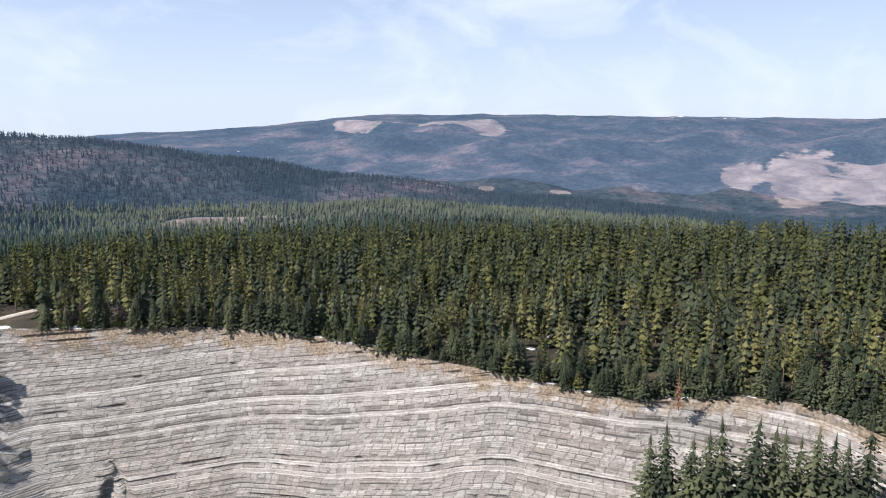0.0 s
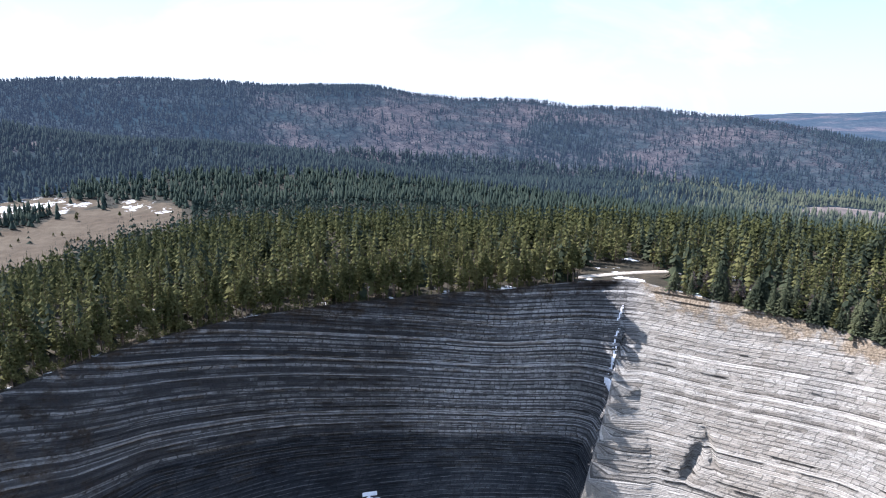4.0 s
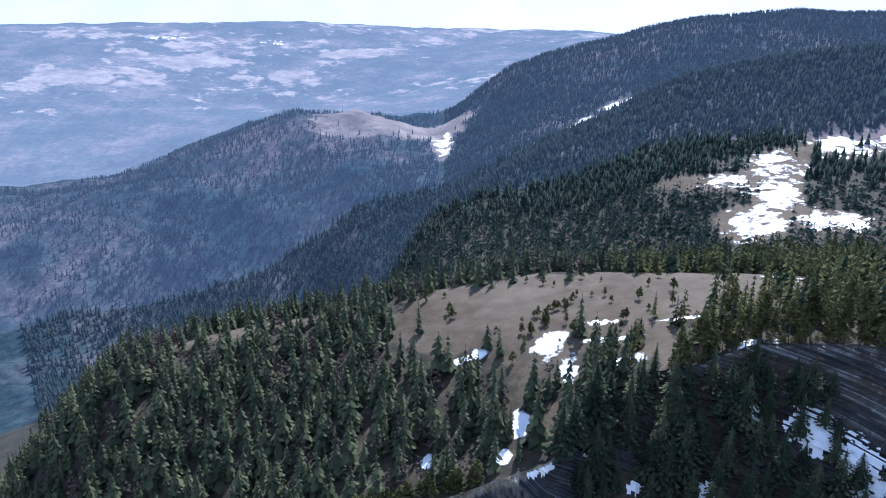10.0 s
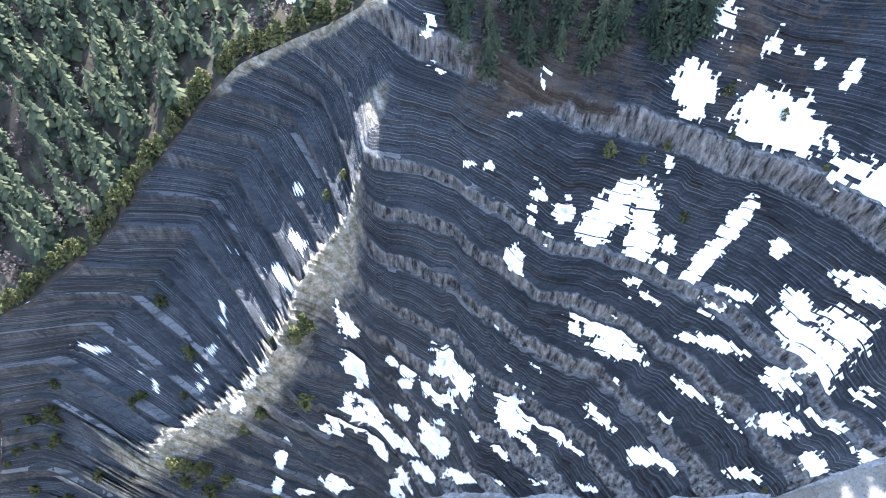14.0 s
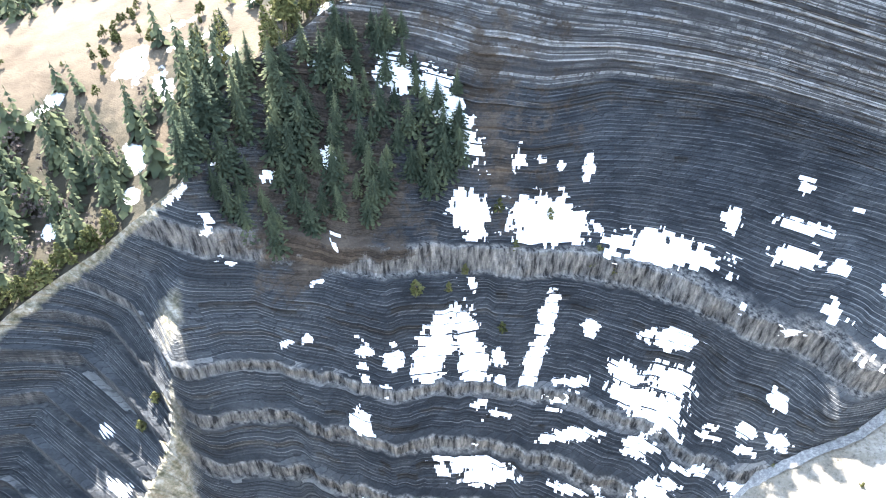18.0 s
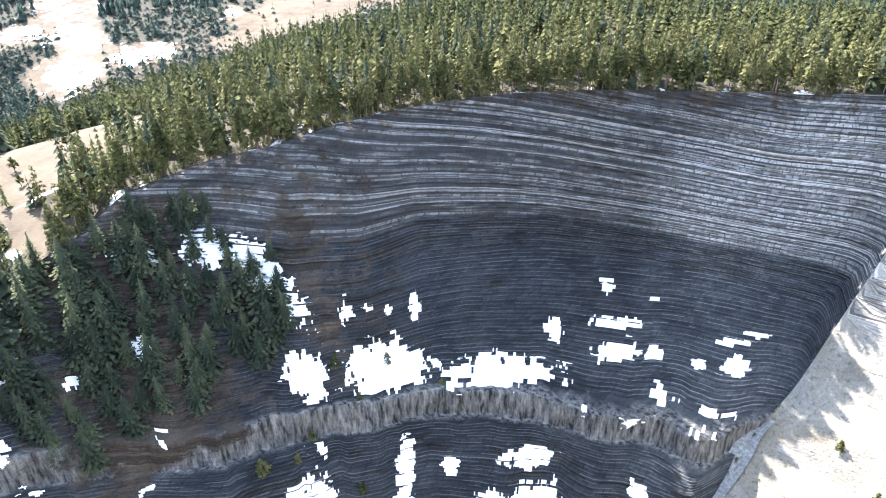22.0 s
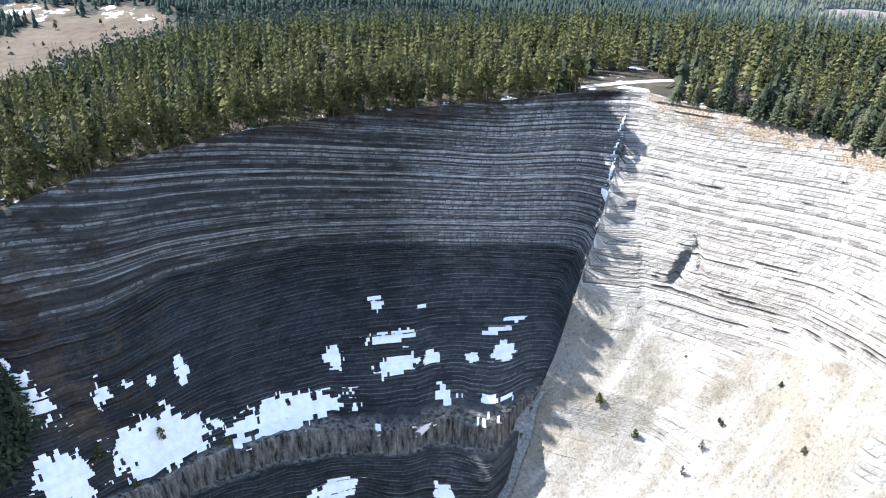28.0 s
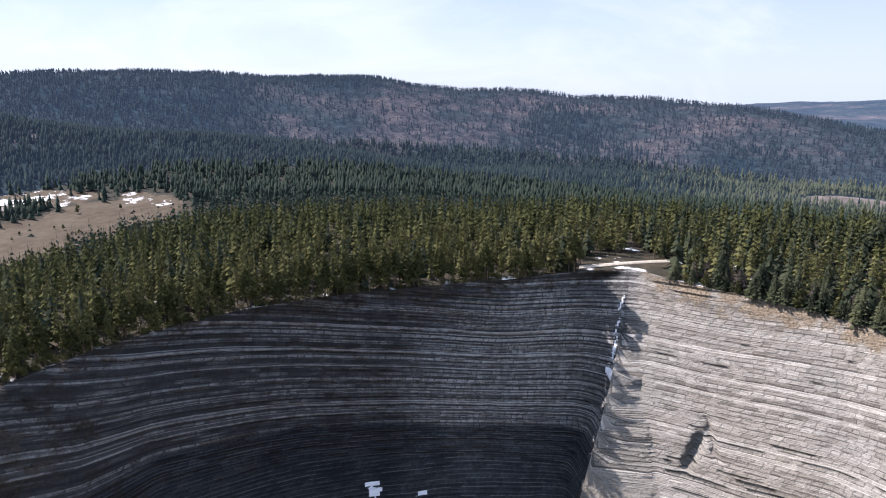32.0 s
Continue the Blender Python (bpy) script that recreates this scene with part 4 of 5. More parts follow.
SNOW_C = [(-82.2, -66, 2.57, 0.57, -81), (-81.9, -72.7, 1.76, 0.41, -76), (-81.5, -61.9, 1.52, 0.76, -75), (-81.3, -69.1, 1.73, 0.58, -70), (-78.4, -75.7, 1.46, 0.83, -71), (-75.5, -72.8, 2.21, 0.52, -32), (-75, -66.2, 0.59, 0.35, -49), (-74.6, -70.2, 0.96, 0.52, -49), (-72.4, -68, 0.57, 0.47, -7), (-72, -67.1, 0.78, 0.44, -46), (-69.8, -75.3, 1.35, 0.43, -43), (-67.9, -73, 0.9, 0.44, -42), (-67.8, -35.5, 1.18, 0.65, 38), (-67.4, -68.4, 0.82, 0.6, 79), (-66.8, -67.4, 0.62, 0.63, -41), (-66.7, -71.9, 1.36, 0.7, -50), (-66.5, -72.9, 1.33, 0.93, -20), (-66, -39.4, 1.44, 0.93, -89), (-65.4, -41.5, 1.15, 0.42, -38)]
SNOW_D = [(-64.7, -66.6, 0.77, 0.67, 0), (-63.8, -66.6, 1.83, 0.79, -67), (-63.3, -34.2, 0.55, 0.42, -22), (-62.8, -68.9, 1.93, 1.33, -26), (-61.2, -49.7, 0.66, 0.37, 3), (-60.6, -75.6, 2.27, 0.54, -12), (-59.7, -67.8, 1.09, 0.64, -33), (-58.9, -36, 0.55, 0.61, -20), (-58.3, -49.8, 0.56, 0.41, 5), (-56.2, -45.4, 0.64, 0.31, 6), (-54.8, -72.2, 0.65, 0.42, -30), (-53.6, -63.4, 0.92, 0.23, -27), (-53.4, -57.2, 1.24, 0.75, -79), (-53.2, -58.1, 1.34, 0.76, -50), (-53.1, -42.7, 1.04, 0.35, -69), (-53.1, -42.3, 0.89, 0.7, -69), (-52.5, -35.1, 1.32, 0.59, -88), (-51.8, -52.8, 0.53, 0.36, -20), (-51.6, -54, 0.57, 0.37, -49)]
SNOW_E = [(-51.6, -51.7, 0.62, 0.36, -19), (-51.5, -50.5, 0.62, 0.27, -19), (-51.2, -51.6, 0.65, 0.56, 11), (-51.1, -28.2, 1.65, 0.85, -11), (-50.5, -66.4, 0.46, 0.19, -25), (-48.9, -55.6, 0.66, 0.42, -37), (-48.9, -54.8, 0.54, 0.22, -18), (-48.5, -75.8, 2.08, 0.54, -6), (-47.5, -52.4, 0.81, 0.36, -16), (-47.4, -69, 1.51, 1.21, -21), (-47.4, -51.3, 0.63, 0.27, -16), (-47.3, -52.7, 0.91, 0.66, 60), (-47.1, -73.1, 1.03, 0.36, -21), (-46.7, -70, 1.49, 1.22, -1), (-46.4, -71.3, 0.94, 0.28, -21), (-45.5, -65.7, 0.75, 0.24, -20), (-45.3, -28.7, 1.96, 1.54, -8), (-43.2, -56.4, 0.46, 0.18, -13), (-41.7, -29.8, 1.34, 1.12, -7)]
SNOW_F = [(-41.6, -51.8, 3.22, 1.5, 62), (-41.4, -71.7, 1.19, 0.28, -26), (-41.3, -60.7, 0.56, 0.38, -16), (-40.7, -61.6, 0.66, 0.42, -39), (-39.9, -32.5, 4.36, 1.3, -57), (-37.8, -40.5, 2.37, 1.42, -67), (-37.1, -46.5, 0.67, 0.38, -77), (-36.7, -52.2, 4.19, 1.12, -75), (-35.8, -70.2, 2.62, 0.47, -4), (-35.4, -60.8, 2.38, 0.86, 1), (-35.3, -59.5, 0.85, 0.38, 20), (-33.4, -73.9, 1.3, 0.46, 7), (-33.1, -61.9, 2.2, 0.74, 15), (-32.9, -52.5, 0.85, 0.61, -63), (-32.8, -35.6, 0.66, 0.94, -3), (-32.5, -54.3, 0.66, 0.55, -4), (-32.1, -56.8, 0.84, 0.27, -3), (-30.8, -35.4, 0.57, 0.38, -2), (-30.2, -64.1, 0.67, 0.29, -6)]
SNOW_G = [(-29.3, -67.3, 1.34, 0.48, -4), (-28.7, -40.9, 3.77, 2.5, -19), (-28.6, -35.8, 0.38, 0.47, -1), (-28.2, -52.2, 2.8, 0.62, 79), (-27.6, -61.6, 0.38, 0.29, -4), (-27.4, -48.6, 2.14, 0.86, 85), (-25.8, -35.5, 1.18, 0.48, -89), (-24.7, -64.4, 0.77, 0.29, -1), (-24.1, -54.9, 1.64, 0.83, 14), (-23.1, -72.3, 0.84, 0.28, 31), (-23.1, -53.2, 1.65, 0.56, 14), (-22, -48.5, 0.76, 0.76, 4), (-21.6, -42.2, 1.43, 1.2, 5), (-21.4, -57.3, 2.53, 0.54, 22), (-20.3, -64.4, 0.77, 0.48, 3), (-20.1, -61.3, 1.34, 0.48, 4), (-17.4, -67.5, 1.88, 0.67, 37), (-16.3, -41.4, 4.86, 1.9, 5), (-16, -51.1, 1.63, 0.94, 0)]
SNOW_H = [(-15.5, -60.6, 1.33, 0.67, 8), (-14.5, -66.9, 0.95, 0.57, 9), (-14.1, -52.8, 2.3, 1.02, 2), (-12.6, -47.4, 2.07, 0.85, 12), (-11.8, -56.3, 1.14, 0.9, 14), (-11.2, -37, 0.82, 0.84, 10), (-10.7, -50.3, 1.82, 1.3, 4), (-10.5, -54.2, 2.54, 1.62, 73), (-8.9, -59.4, 2.55, 0.86, 40), (-8.1, -69.4, 0.57, 0.23, 54), (-7.1, -42.9, 1.29, 0.54, 80), (-6.7, -32.8, 0.61, 0.81, 12), (-5.4, -63.2, 1.4, 0.47, 47), (-5, -52.5, 0.71, 0.27, 18), (-5, -35.7, 2.16, 0.63, 4), (-4.6, -53.2, 0.97, 0.36, 19), (-4.5, -37.9, 1.81, 0.82, 15), (-3.8, -55.7, 2.19, 0.61, 26), (-1.7, -33.1, 0.66, 0.26, 15)]
SNOW_I = [(-1.6, -43.1, 2.54, 0.73, 19), (-1.4, -59.1, 1.39, 0.84, 70), (-1, -51.5, 0.7, 0.62, 22), (-1, -37.5, 0.75, 0.63, 17), (-0.9, -35.5, 0.42, 0.27, 16), (0, -52.7, 0.86, 0.44, 23), (0.1, -48.1, 0.97, 0.71, -51), (0.7, -41, 1.69, 0.6, -51), (0.8, -55.3, 1.07, 0.61, 25), (2.6, -50.8, 0.85, 0.79, 25), (2.6, -41.3, 0.78, 0.51, -41), (3.2, -37.5, 0.56, 0.53, 20), (5, -42.3, 2.38, 0.97, 13), (5.2, -41, 0.88, 0.62, 23), (5.7, -35.1, 1.54, 0.34, 10), (6.5, -36.8, 1.07, 0.78, 22), (7.6, -34, 0.82, 0.25, 11), (7.7, -40.6, 0.7, 0.52, 25)]
SNOW_CHUTE = [(15.5, -17.3, 0.8, 0.13, 75), (15.3, -19.1, 0.8, 0.14, 75), (15.1, -20.9, 0.9, 0.16, 75), (14.9, -22.3, 0.5, 0.3, 60)]


def snow_patch(a, e, w, h, slant, seed):
    """One patch of old snow lying on the ledges of the gorge side, with a ragged outline: heading, dip, half sizes and slant in degrees."""
    ce, reach = math.cos(radians(e)), 1.8 * max(w, h)
    cols = np.nonzero(np.abs(SIDE["az"] - a) * ce < reach)[0]
    if len(cols) < 3:
        return
    c0, n = cols[0], (len(cols) - 1) * 2 + 1
    f = c0 + np.arange(n) / 2.0
    i0 = np.minimum(f.astype(int), c0 + len(cols) - 2)
    t = (f - i0)[None, :]

    def fine(g):
        tt = t[..., None] if g.ndim == 3 else t
        return g[:, i0] * (1 - tt) + g[:, i0 + 1] * tt

    lv = fine(SIDE["level"])
    P = fine(SIDE["at"])
    E = np.degrees(np.arctan2(P[..., 2] - CZ, np.hypot(P[..., 0], P[..., 1])))
    rows = np.nonzero(((np.abs(E - e) < reach) & (lv > 0.03) & (lv < 3.97)).any(1))[0]
    if len(rows) < 3:
        return
    g = np.arange((rows[-1] - rows[0]) * 3 + 1) / 3.0 + rows[0]       # three steps a row
    j0 = np.minimum(g.astype(int), rows[-1] - 1)
    t2 = (g - j0)[:, None]
    P = P[j0] * (1 - t2[..., None]) + P[j0 + 1] * t2[..., None]
    lv, E = lv[j0] * (1 - t2) + lv[j0 + 1] * t2, blur(E[j0] * (1 - t2) + E[j0 + 1] * t2, 5.0)
    A = np.tile(np.interp(f, np.arange(len(SIDE["az"])), SIDE["az"]), (len(P), 1))
    K, HARD = SIDE["bed"][j0, None] + 0 * A, SIDE["hard"][j0, None] + 0 * A
    du, dv = (A - a) * ce, E - e
    cs, sn = math.cos(radians(slant)), math.sin(radians(slant))
    k = np.hypot((du * cs + dv * sn) / w, (dv * cs - du * sn) / h)
    u, v = (A - a) * ce, E
    frayed = 0.45 * fbm(u * 1.1 + v * 0.7, v * 1.2 - u * 0.6, 3, seed) + 0.3 * fbm(u * 0.8, v * 5.5 + u * 0.5, 3, seed + 5) + 0.5 * fbm(u * 3.0 + v * 1.6, v * 4.6 - u * 1.3, 3, seed + 9)
    bare = np.where(HARD == 1, 0.5 * (hash01(K, 9 + 0 * K) > 0.5), 0.0) + np.where(HARD > 1, 0.7, 0.0)
    depth = 1.12 - k + 1.15 * frayed - bare
    keep = (depth > 0.0) & (lv > 0.03) & (lv < 3.97) & (A < 16.2) & (k < 1.75)
    r = np.hypot(P[..., 0], P[..., 1]) + 1e-6
    out = np.clip(0.07 + depth * 0.8, 0.07, 0.45)
    V = np.stack([P[..., 0] * (1 - 0.7 * out / r), P[..., 1] * (1 - 0.7 * out / r), P[..., 2] + 0.7 * out], -1)
    q = np.arange(A.size).reshape(A.shape)
    F = np.stack([q[:-1, :-1], q[1:, :-1], q[1:, 1:], q[:-1, 1:]], -1)[keep[:-1, :-1] & keep[1:, :-1] & keep[1:, 1:] & keep[:-1, 1:]]
    if len(F) < 6:
        return
    V, mark = V.reshape(-1, 3), np.arange(A.size)
    while True:                        # each unbroken piece takes the lowest number among its corners
        low = mark[F].min(1)
        before = mark.copy()
        for c in range(4):
            np.minimum.at(mark, F[:, c], low)
        if (mark == before).all():
            break
    label = mark[F[:, 0]]
    for one in np.unique(label):
        piece = F[label == one]
        if len(piece) < 60:
            SCRAPS.append(V[piece])
            continue
        used, inv = np.unique(piece, return_inverse=True)
        ob = new("snow_patch", mesh_np("snow_patch", V[used], inv.reshape(-1, 4), SNOW, smooth=True))
        tagged(ob, "old white snow patch on the shaded rock ledges", "snow", "snow patches in the gorge")


SCRAPS = []
for k, spot in enumerate(SNOW_A + SNOW_B + SNOW_C + SNOW_D + SNOW_E + SNOW_F + SNOW_G + SNOW_H + SNOW_I + SNOW_CHUTE):
    snow_patch(*spot, k * 1.7)
scraps = np.concatenate(SCRAPS)
tagged(new("snow_scraps", mesh_np("snow_scraps", scraps.reshape(-1, 3), np.arange(len(scraps) * 4).reshape(-1, 4), SNOW)), "small scraps of old snow strewn on the rock ledges", "snow", kind="stuff")

# ---- trees ----
def cone_tree(seed, levels, arms, height=1.0, width=0.17, base=0.12, droop=0.35, taper=1.0):
    """A conifer's crown of drooping, ragged branches, 1 m tall: vertices and triangles."""
    g = np.random.RandomState(seed)
    V, F = [], []
    for k in range(levels):
        t = k / (levels - 1.0)
        z = base + (0.97 - base) * t
        reach = width * ((1 - t) ** taper * 0.95 + 0.05)
        turn = g.rand() * 6.28
        for j in range(arms):
            a = turn + 6.283 * (j + 0.35 * (g.rand() - 0.5)) / arms
            L = reach * (0.45 + 0.8 * g.rand())
            d = droop * L + 0.01
            wid = 6.283 / arms * L * 0.34
            c, s = math.cos(a), math.sin(a)
            n0 = len(V)
            zb = z + 0.5 * (0.97 - base) / levels * (g.rand() - 0.3)
            V += [(0, 0, zb + 0.045), (c * L * 0.6 - s * wid, s * L * 0.6 + c * wid, zb - d * 0.6), (c * L, s * L, zb - d), (c * L * 0.6 + s * wid, s * L * 0.6 - c * wid, zb - d * 0.6)]
            F += [(n0, n0 + 1, n0 + 2), (n0, n0 + 2, n0 + 3)]
    n0 = len(V)
    V += [(0, 0, 1.0), (0.012, 0, 0.86), (-0.006, 0.011, 0.86), (-0.006, -0.011, 0.86)]
    F += [(n0, n0 + 1, n0 + 2), (n0, n0 + 2, n0 + 3), (n0, n0 + 3, n0 + 1)]
    return np.array(V), np.array(F)


def clump_tree(seed, clumps, leaves, base=0.4, spread=0.17, point=0.75, tuft=1.0):
    """A pine's crown: clumps of needle tufts round its stem, narrowing to the top. point: how straight it narrows."""
    g = np.random.RandomState(seed)
    V, F = [], []
    for k in range(clumps):
        t = (k + g.rand()) / clumps
        z = base + (0.96 - base) * t
        reach = spread * min(1.0, 0.55 + 2.2 * t) * (1.03 - t) ** point
        a, rr = k * 2.4 + 0.9 * g.rand(), reach * (0.2 + 0.8 * g.rand() ** 0.7)
        cx, cy = rr * math.cos(a), rr * math.sin(a)
        size = tuft * spread * (0.26 + 0.2 * g.rand()) * (1.15 - 0.6 * t)
        for j in range(leaves):
            d = g.normal(size=3)
            d /= np.linalg.norm(d)
            o = np.array((cx, cy, z)) + d * size * (0.35 + 0.4 * g.rand()) * np.array((1, 1, 0.55))
            e = np.cross(d, g.normal(size=3))
            e /= np.linalg.norm(e) + 1e-9
            f = np.cross(d, e) + d * 0.5
            n0 = len(V)
            V += [o - e * size * 0.5 - f * size * 0.3, o + e * size * 0.5 - f * size * 0.25, o + f * size * 0.7 + d * 0.2 * size]
            F += [(n0, n0 + 1, n0 + 2)]
    return np.array(V), np.array(F)


def stem(height=0.9, r0=0.014, sides=4):
    V, F = [], []
    for k, (z, r) in enumerate(((-0.06, r0 * 1.2), (height, r0 * 0.25))):
        for j in range(sides):
            a = 6.283 * j / sides
            V.append((r * math.cos(a), r * math.sin(a), z))
    for j in range(sides):
        k = (j + 1) % sides
        F += [(j, k, sides + k), (j, sides + k, sides + j)]
    return np.array(V), np.array(F)


def strew(protos, pos, size, rng):
    """All the given trees as one pair of arrays; protos are taken in turn."""
    Vs, Fs, n0 = [], [], 0
    pick = rng.randint(0, len(protos), len(pos))
    for k, (V, F) in enumerate(protos):
        sel = pick == k
        if not sel.any():
            continue
        p, s = pos[sel], size[sel]
        a = rng.rand(len(p)) * 6.283
        c, sn = np.cos(a)[:, None], np.sin(a)[:, None]
        fat = (0.85 + 0.3 * rng.rand(len(p)))[:, None]
        x = (V[:, 0] * c - V[:, 1] * sn) * s[:, None] * fat
        y = (V[:, 0] * sn + V[:, 1] * c) * s[:, None] * fat
        z = V[None, :, 2] * s[:, None]
        W = np.stack([x + p[:, :1], y + p[:, 1:2], z + p[:, 2:3]], -1)
        Fs.append((F[None] + (n0 + np.arange(len(p)) * len(V))[:, None, None]).reshape(-1, 3))
        Vs.append(W.reshape(-1, 3))
        n0 += W.shape[0] * W.shape[1]
    return np.concatenate(Vs), np.concatenate(Fs)


def woods(name, label, protos, mat, az, r, size, rng, stems=None, soft=False, of=None):
    pos = np.stack([*polar(az, r), land(az, r) + CZ], 1)
    V, F = strew(protos, pos, size, rng)
    ob = new(name, mesh_np(name, V, F, mat, smooth=soft))
    if of:
        ob.parent = of
        ob["label"] = label
        return tagged(ob, kind="stuff")
    tagged(ob, label, "forest", kind="stuff")
    if stems:
        V, F = strew(stems, pos, size, rng)
        o2 = new("trunks", mesh_np("trunks", V, F, BARK))
        o2.parent = ob
        tagged(o2, kind="stuff")
    return ob


def scatter(a0, a1, r0, r1, cell, rng):
    """Random spots in a piece of a ring, about one a cell of that many square metres."""
    n = int(radians(a1 - a0) / 2 * (r1 * r1 - r0 * r0) / cell)
    return a0 + (a1 - a0) * rng.rand(n), np.sqrt(r0 * r0 + (r1 * r1 - r0 * r0) * rng.rand(n))


rng = np.random.RandomState(3)
PINES = [clump_tree(10 + i, 30, 4, base=0.18 + 0.07 * i, spread=0.17, tuft=1.0) for i in range(3)] + [cone_tree(16 + i, 8, 5, width=0.18 + 0.02 * i, base=0.16, droop=0.3, taper=0.72) for i in range(3)]
FIRS = [cone_tree(30 + i, 8, 5, width=0.22 + 0.02 * i, droop=0.3 + 0.1 * i, taper=0.8) for i in range(5)]
TWIGS = [clump_tree(90 + i, 9, 5, base=0.15, spread=0.3) for i in range(3)]
STEMS = [stem()]


def spire(seed):
    """A far tree of eight faces."""
    g = np.random.RandomState(seed)
    V, F = [], []
    for top, low, w in ((1.0, 0.42, 0.13), (0.60, 0.0, 0.20)):
        n0 = len(V)
        V.append((0, 0, top))
        for j in range(4):
            a = 6.283 * (j + 0.4 * g.rand()) / 4 + low
            V.append((w * math.cos(a), w * math.sin(a), low + 0.1 * g.rand()))
        F += [(n0, n0 + 1 + j, n0 + 1 + (j + 1) % 4) for j in range(4)]
    return np.array(V), np.array(F)


SPIRES = [spire(k) for k in range(4)]
MIDS = [cone_tree(50 + i, 4, 4, width=0.28, base=0.1, droop=0.6) for i in range(4)]
PUFFS = [clump_tree(120 + i, 3, 3, base=0.25, spread=0.45) for i in range(3)]

# cliff-top woods behind the front trees
az, r = scatter(-64, 90, 180, 450, 27, rng)
keep = (r > rim_of(az) + 4.5) & (blob(az, r, *MEADOW_NEAR) + 0.2 * rng.randn(len(r)) < 0.42) & (blob(az, r, *MEADOW_FAR) < 0.4) & ~((az > 12) & (az < 19.5) & (r < 327))
az, r = az[keep], r[keep]
fir = rng.rand(len(az)) < np.where(az > 38, 0.5, np.where(az > 16, 0.35, 0.18))
hgt = 9 + 10 * rng.rand(len(az))
back = ~fir & (r > rim_of(az) + 75)
front = ~fir & ~back
woods("pine_forest", "sunny green pine forest along the cliff top", PINES, PINE_GREEN, az[front], r[front], hgt[front], rng, STEMS)
woods("pine_forest", "green pine forest behind the trees of the cliff top", [cone_tree(70 + i, 6, 5, width=0.2 + 0.02 * i, base=0.2, droop=0.35, taper=0.75) for i in range(4)], PINE_GREEN, az[back], r[back], hgt[back], rng)
woods("fir_forest", "dark green fir trees massed on the cliff top", FIRS, FIR_GREEN, az[fir], r[fir], hgt[fir], rng, STEMS)
# slope beside the gorge
az, r = scatter(-116, -60, 150, 420, 22, rng)
keep = (r > rim_of(az) + 6) & (blob(az, r, *MEADOW_NEAR) + 0.15 * rng.randn(len(r)) < 0.4) & (blob(az, r, *SNOW_NEAR) < 0.5)
az, r = az[keep], r[keep]
bare = rng.rand(len(az)) < 0.08 + 0.5 * step01(0.48, 0.75, vnoise(az / 3, r / 18, 3))
woods("fir_forest", "dark fir forest on the slope beside the gorge", FIRS, FIR_GREEN, az[~bare], r[~bare], 9 + 9 * rng.rand((~bare).sum()), rng)
woods("bare_woods", "leafless grey-mauve trees among the firs", TWIGS, BARE, az[bare], r[bare], 7 + 5 * rng.rand(bare.sum()), rng)
# middle distance, up to where the backdrop begins
def past_rim(az, r):
    rr = rim_of(az)
    return (r - rr) * 4850 / (4850 - rr)


az, r = scatter(-112, 90, 450, 1320, 43, rng)
m = np.maximum(land_masks(az, r), snow_mask(az, r))
keep = (m + 0.17 * rng.randn(len(r)) < 0.4) & (past_rim(az, r) < HILL_FROM)
az, r = az[keep], r[keep]
x, y = polar(az, r)
bare = (rng.rand(len(az)) < 0.04 + 0.25 * step01(-60, -75, az) + 0.45 * np.exp(-((az + 40) / 6) ** 2) * (r < 520) + 0.3 * step01(22, 34, az) * step01(0.0, 0.3, fbm(x / 90, y / 90, 3, 37)))
near = past_rim(az, r) < RIDGE_FROM
sunny = ~near & (az > 21 + 4 * rng.randn(len(az)))
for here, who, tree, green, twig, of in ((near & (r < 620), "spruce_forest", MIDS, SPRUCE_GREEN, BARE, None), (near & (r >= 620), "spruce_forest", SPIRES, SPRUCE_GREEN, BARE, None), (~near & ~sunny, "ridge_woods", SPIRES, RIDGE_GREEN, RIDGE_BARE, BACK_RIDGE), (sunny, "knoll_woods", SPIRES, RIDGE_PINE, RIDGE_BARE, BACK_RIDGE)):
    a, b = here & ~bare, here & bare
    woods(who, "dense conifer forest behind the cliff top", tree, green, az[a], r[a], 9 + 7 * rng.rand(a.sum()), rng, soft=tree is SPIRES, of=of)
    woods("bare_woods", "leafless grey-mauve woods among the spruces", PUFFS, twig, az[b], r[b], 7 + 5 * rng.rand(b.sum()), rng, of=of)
az, r = scatter(-86, -50, 420, 820, 45, rng)
keep = (np.maximum(land_masks(az, r), snow_mask(az, r)) + 0.12 * rng.randn(len(r)) < 0.36) & (past_rim(az, r) < RIDGE_FROM)
woods("spruce_forest", "dense dark spruces on the valley side below the meadow", MIDS, SPRUCE_GREEN, az[keep], r[keep], 8 + 6 * rng.rand(keep.sum()), rng)
# hills of the backdrop
az, r = scatter(-77.5, 90, 950, 1900, 52, rng)
m = np.maximum(land_masks(az, r), snow_mask(az, r))
keep = (m + 0.17 * rng.randn(len(r)) < 0.4) & (r < np.where(az > 30, 1560, 1900)) & (past_rim(az, r) > HILL_FROM)
az, r = az[keep], r[keep]
x, y = polar(az, r)
bare = rng.rand(len(az)) < 0.03 + (0.05 + 0.75 * step01(-24, -10, az)) * step01(-0.1, 0.22, fbm(x / 220, y / 220, 3, 17) + 0.3 * np.exp(-((az - 4) / 15) ** 2) * (r > 1200))
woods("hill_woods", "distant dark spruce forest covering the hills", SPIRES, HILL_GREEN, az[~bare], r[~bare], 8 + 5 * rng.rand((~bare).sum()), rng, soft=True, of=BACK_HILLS)
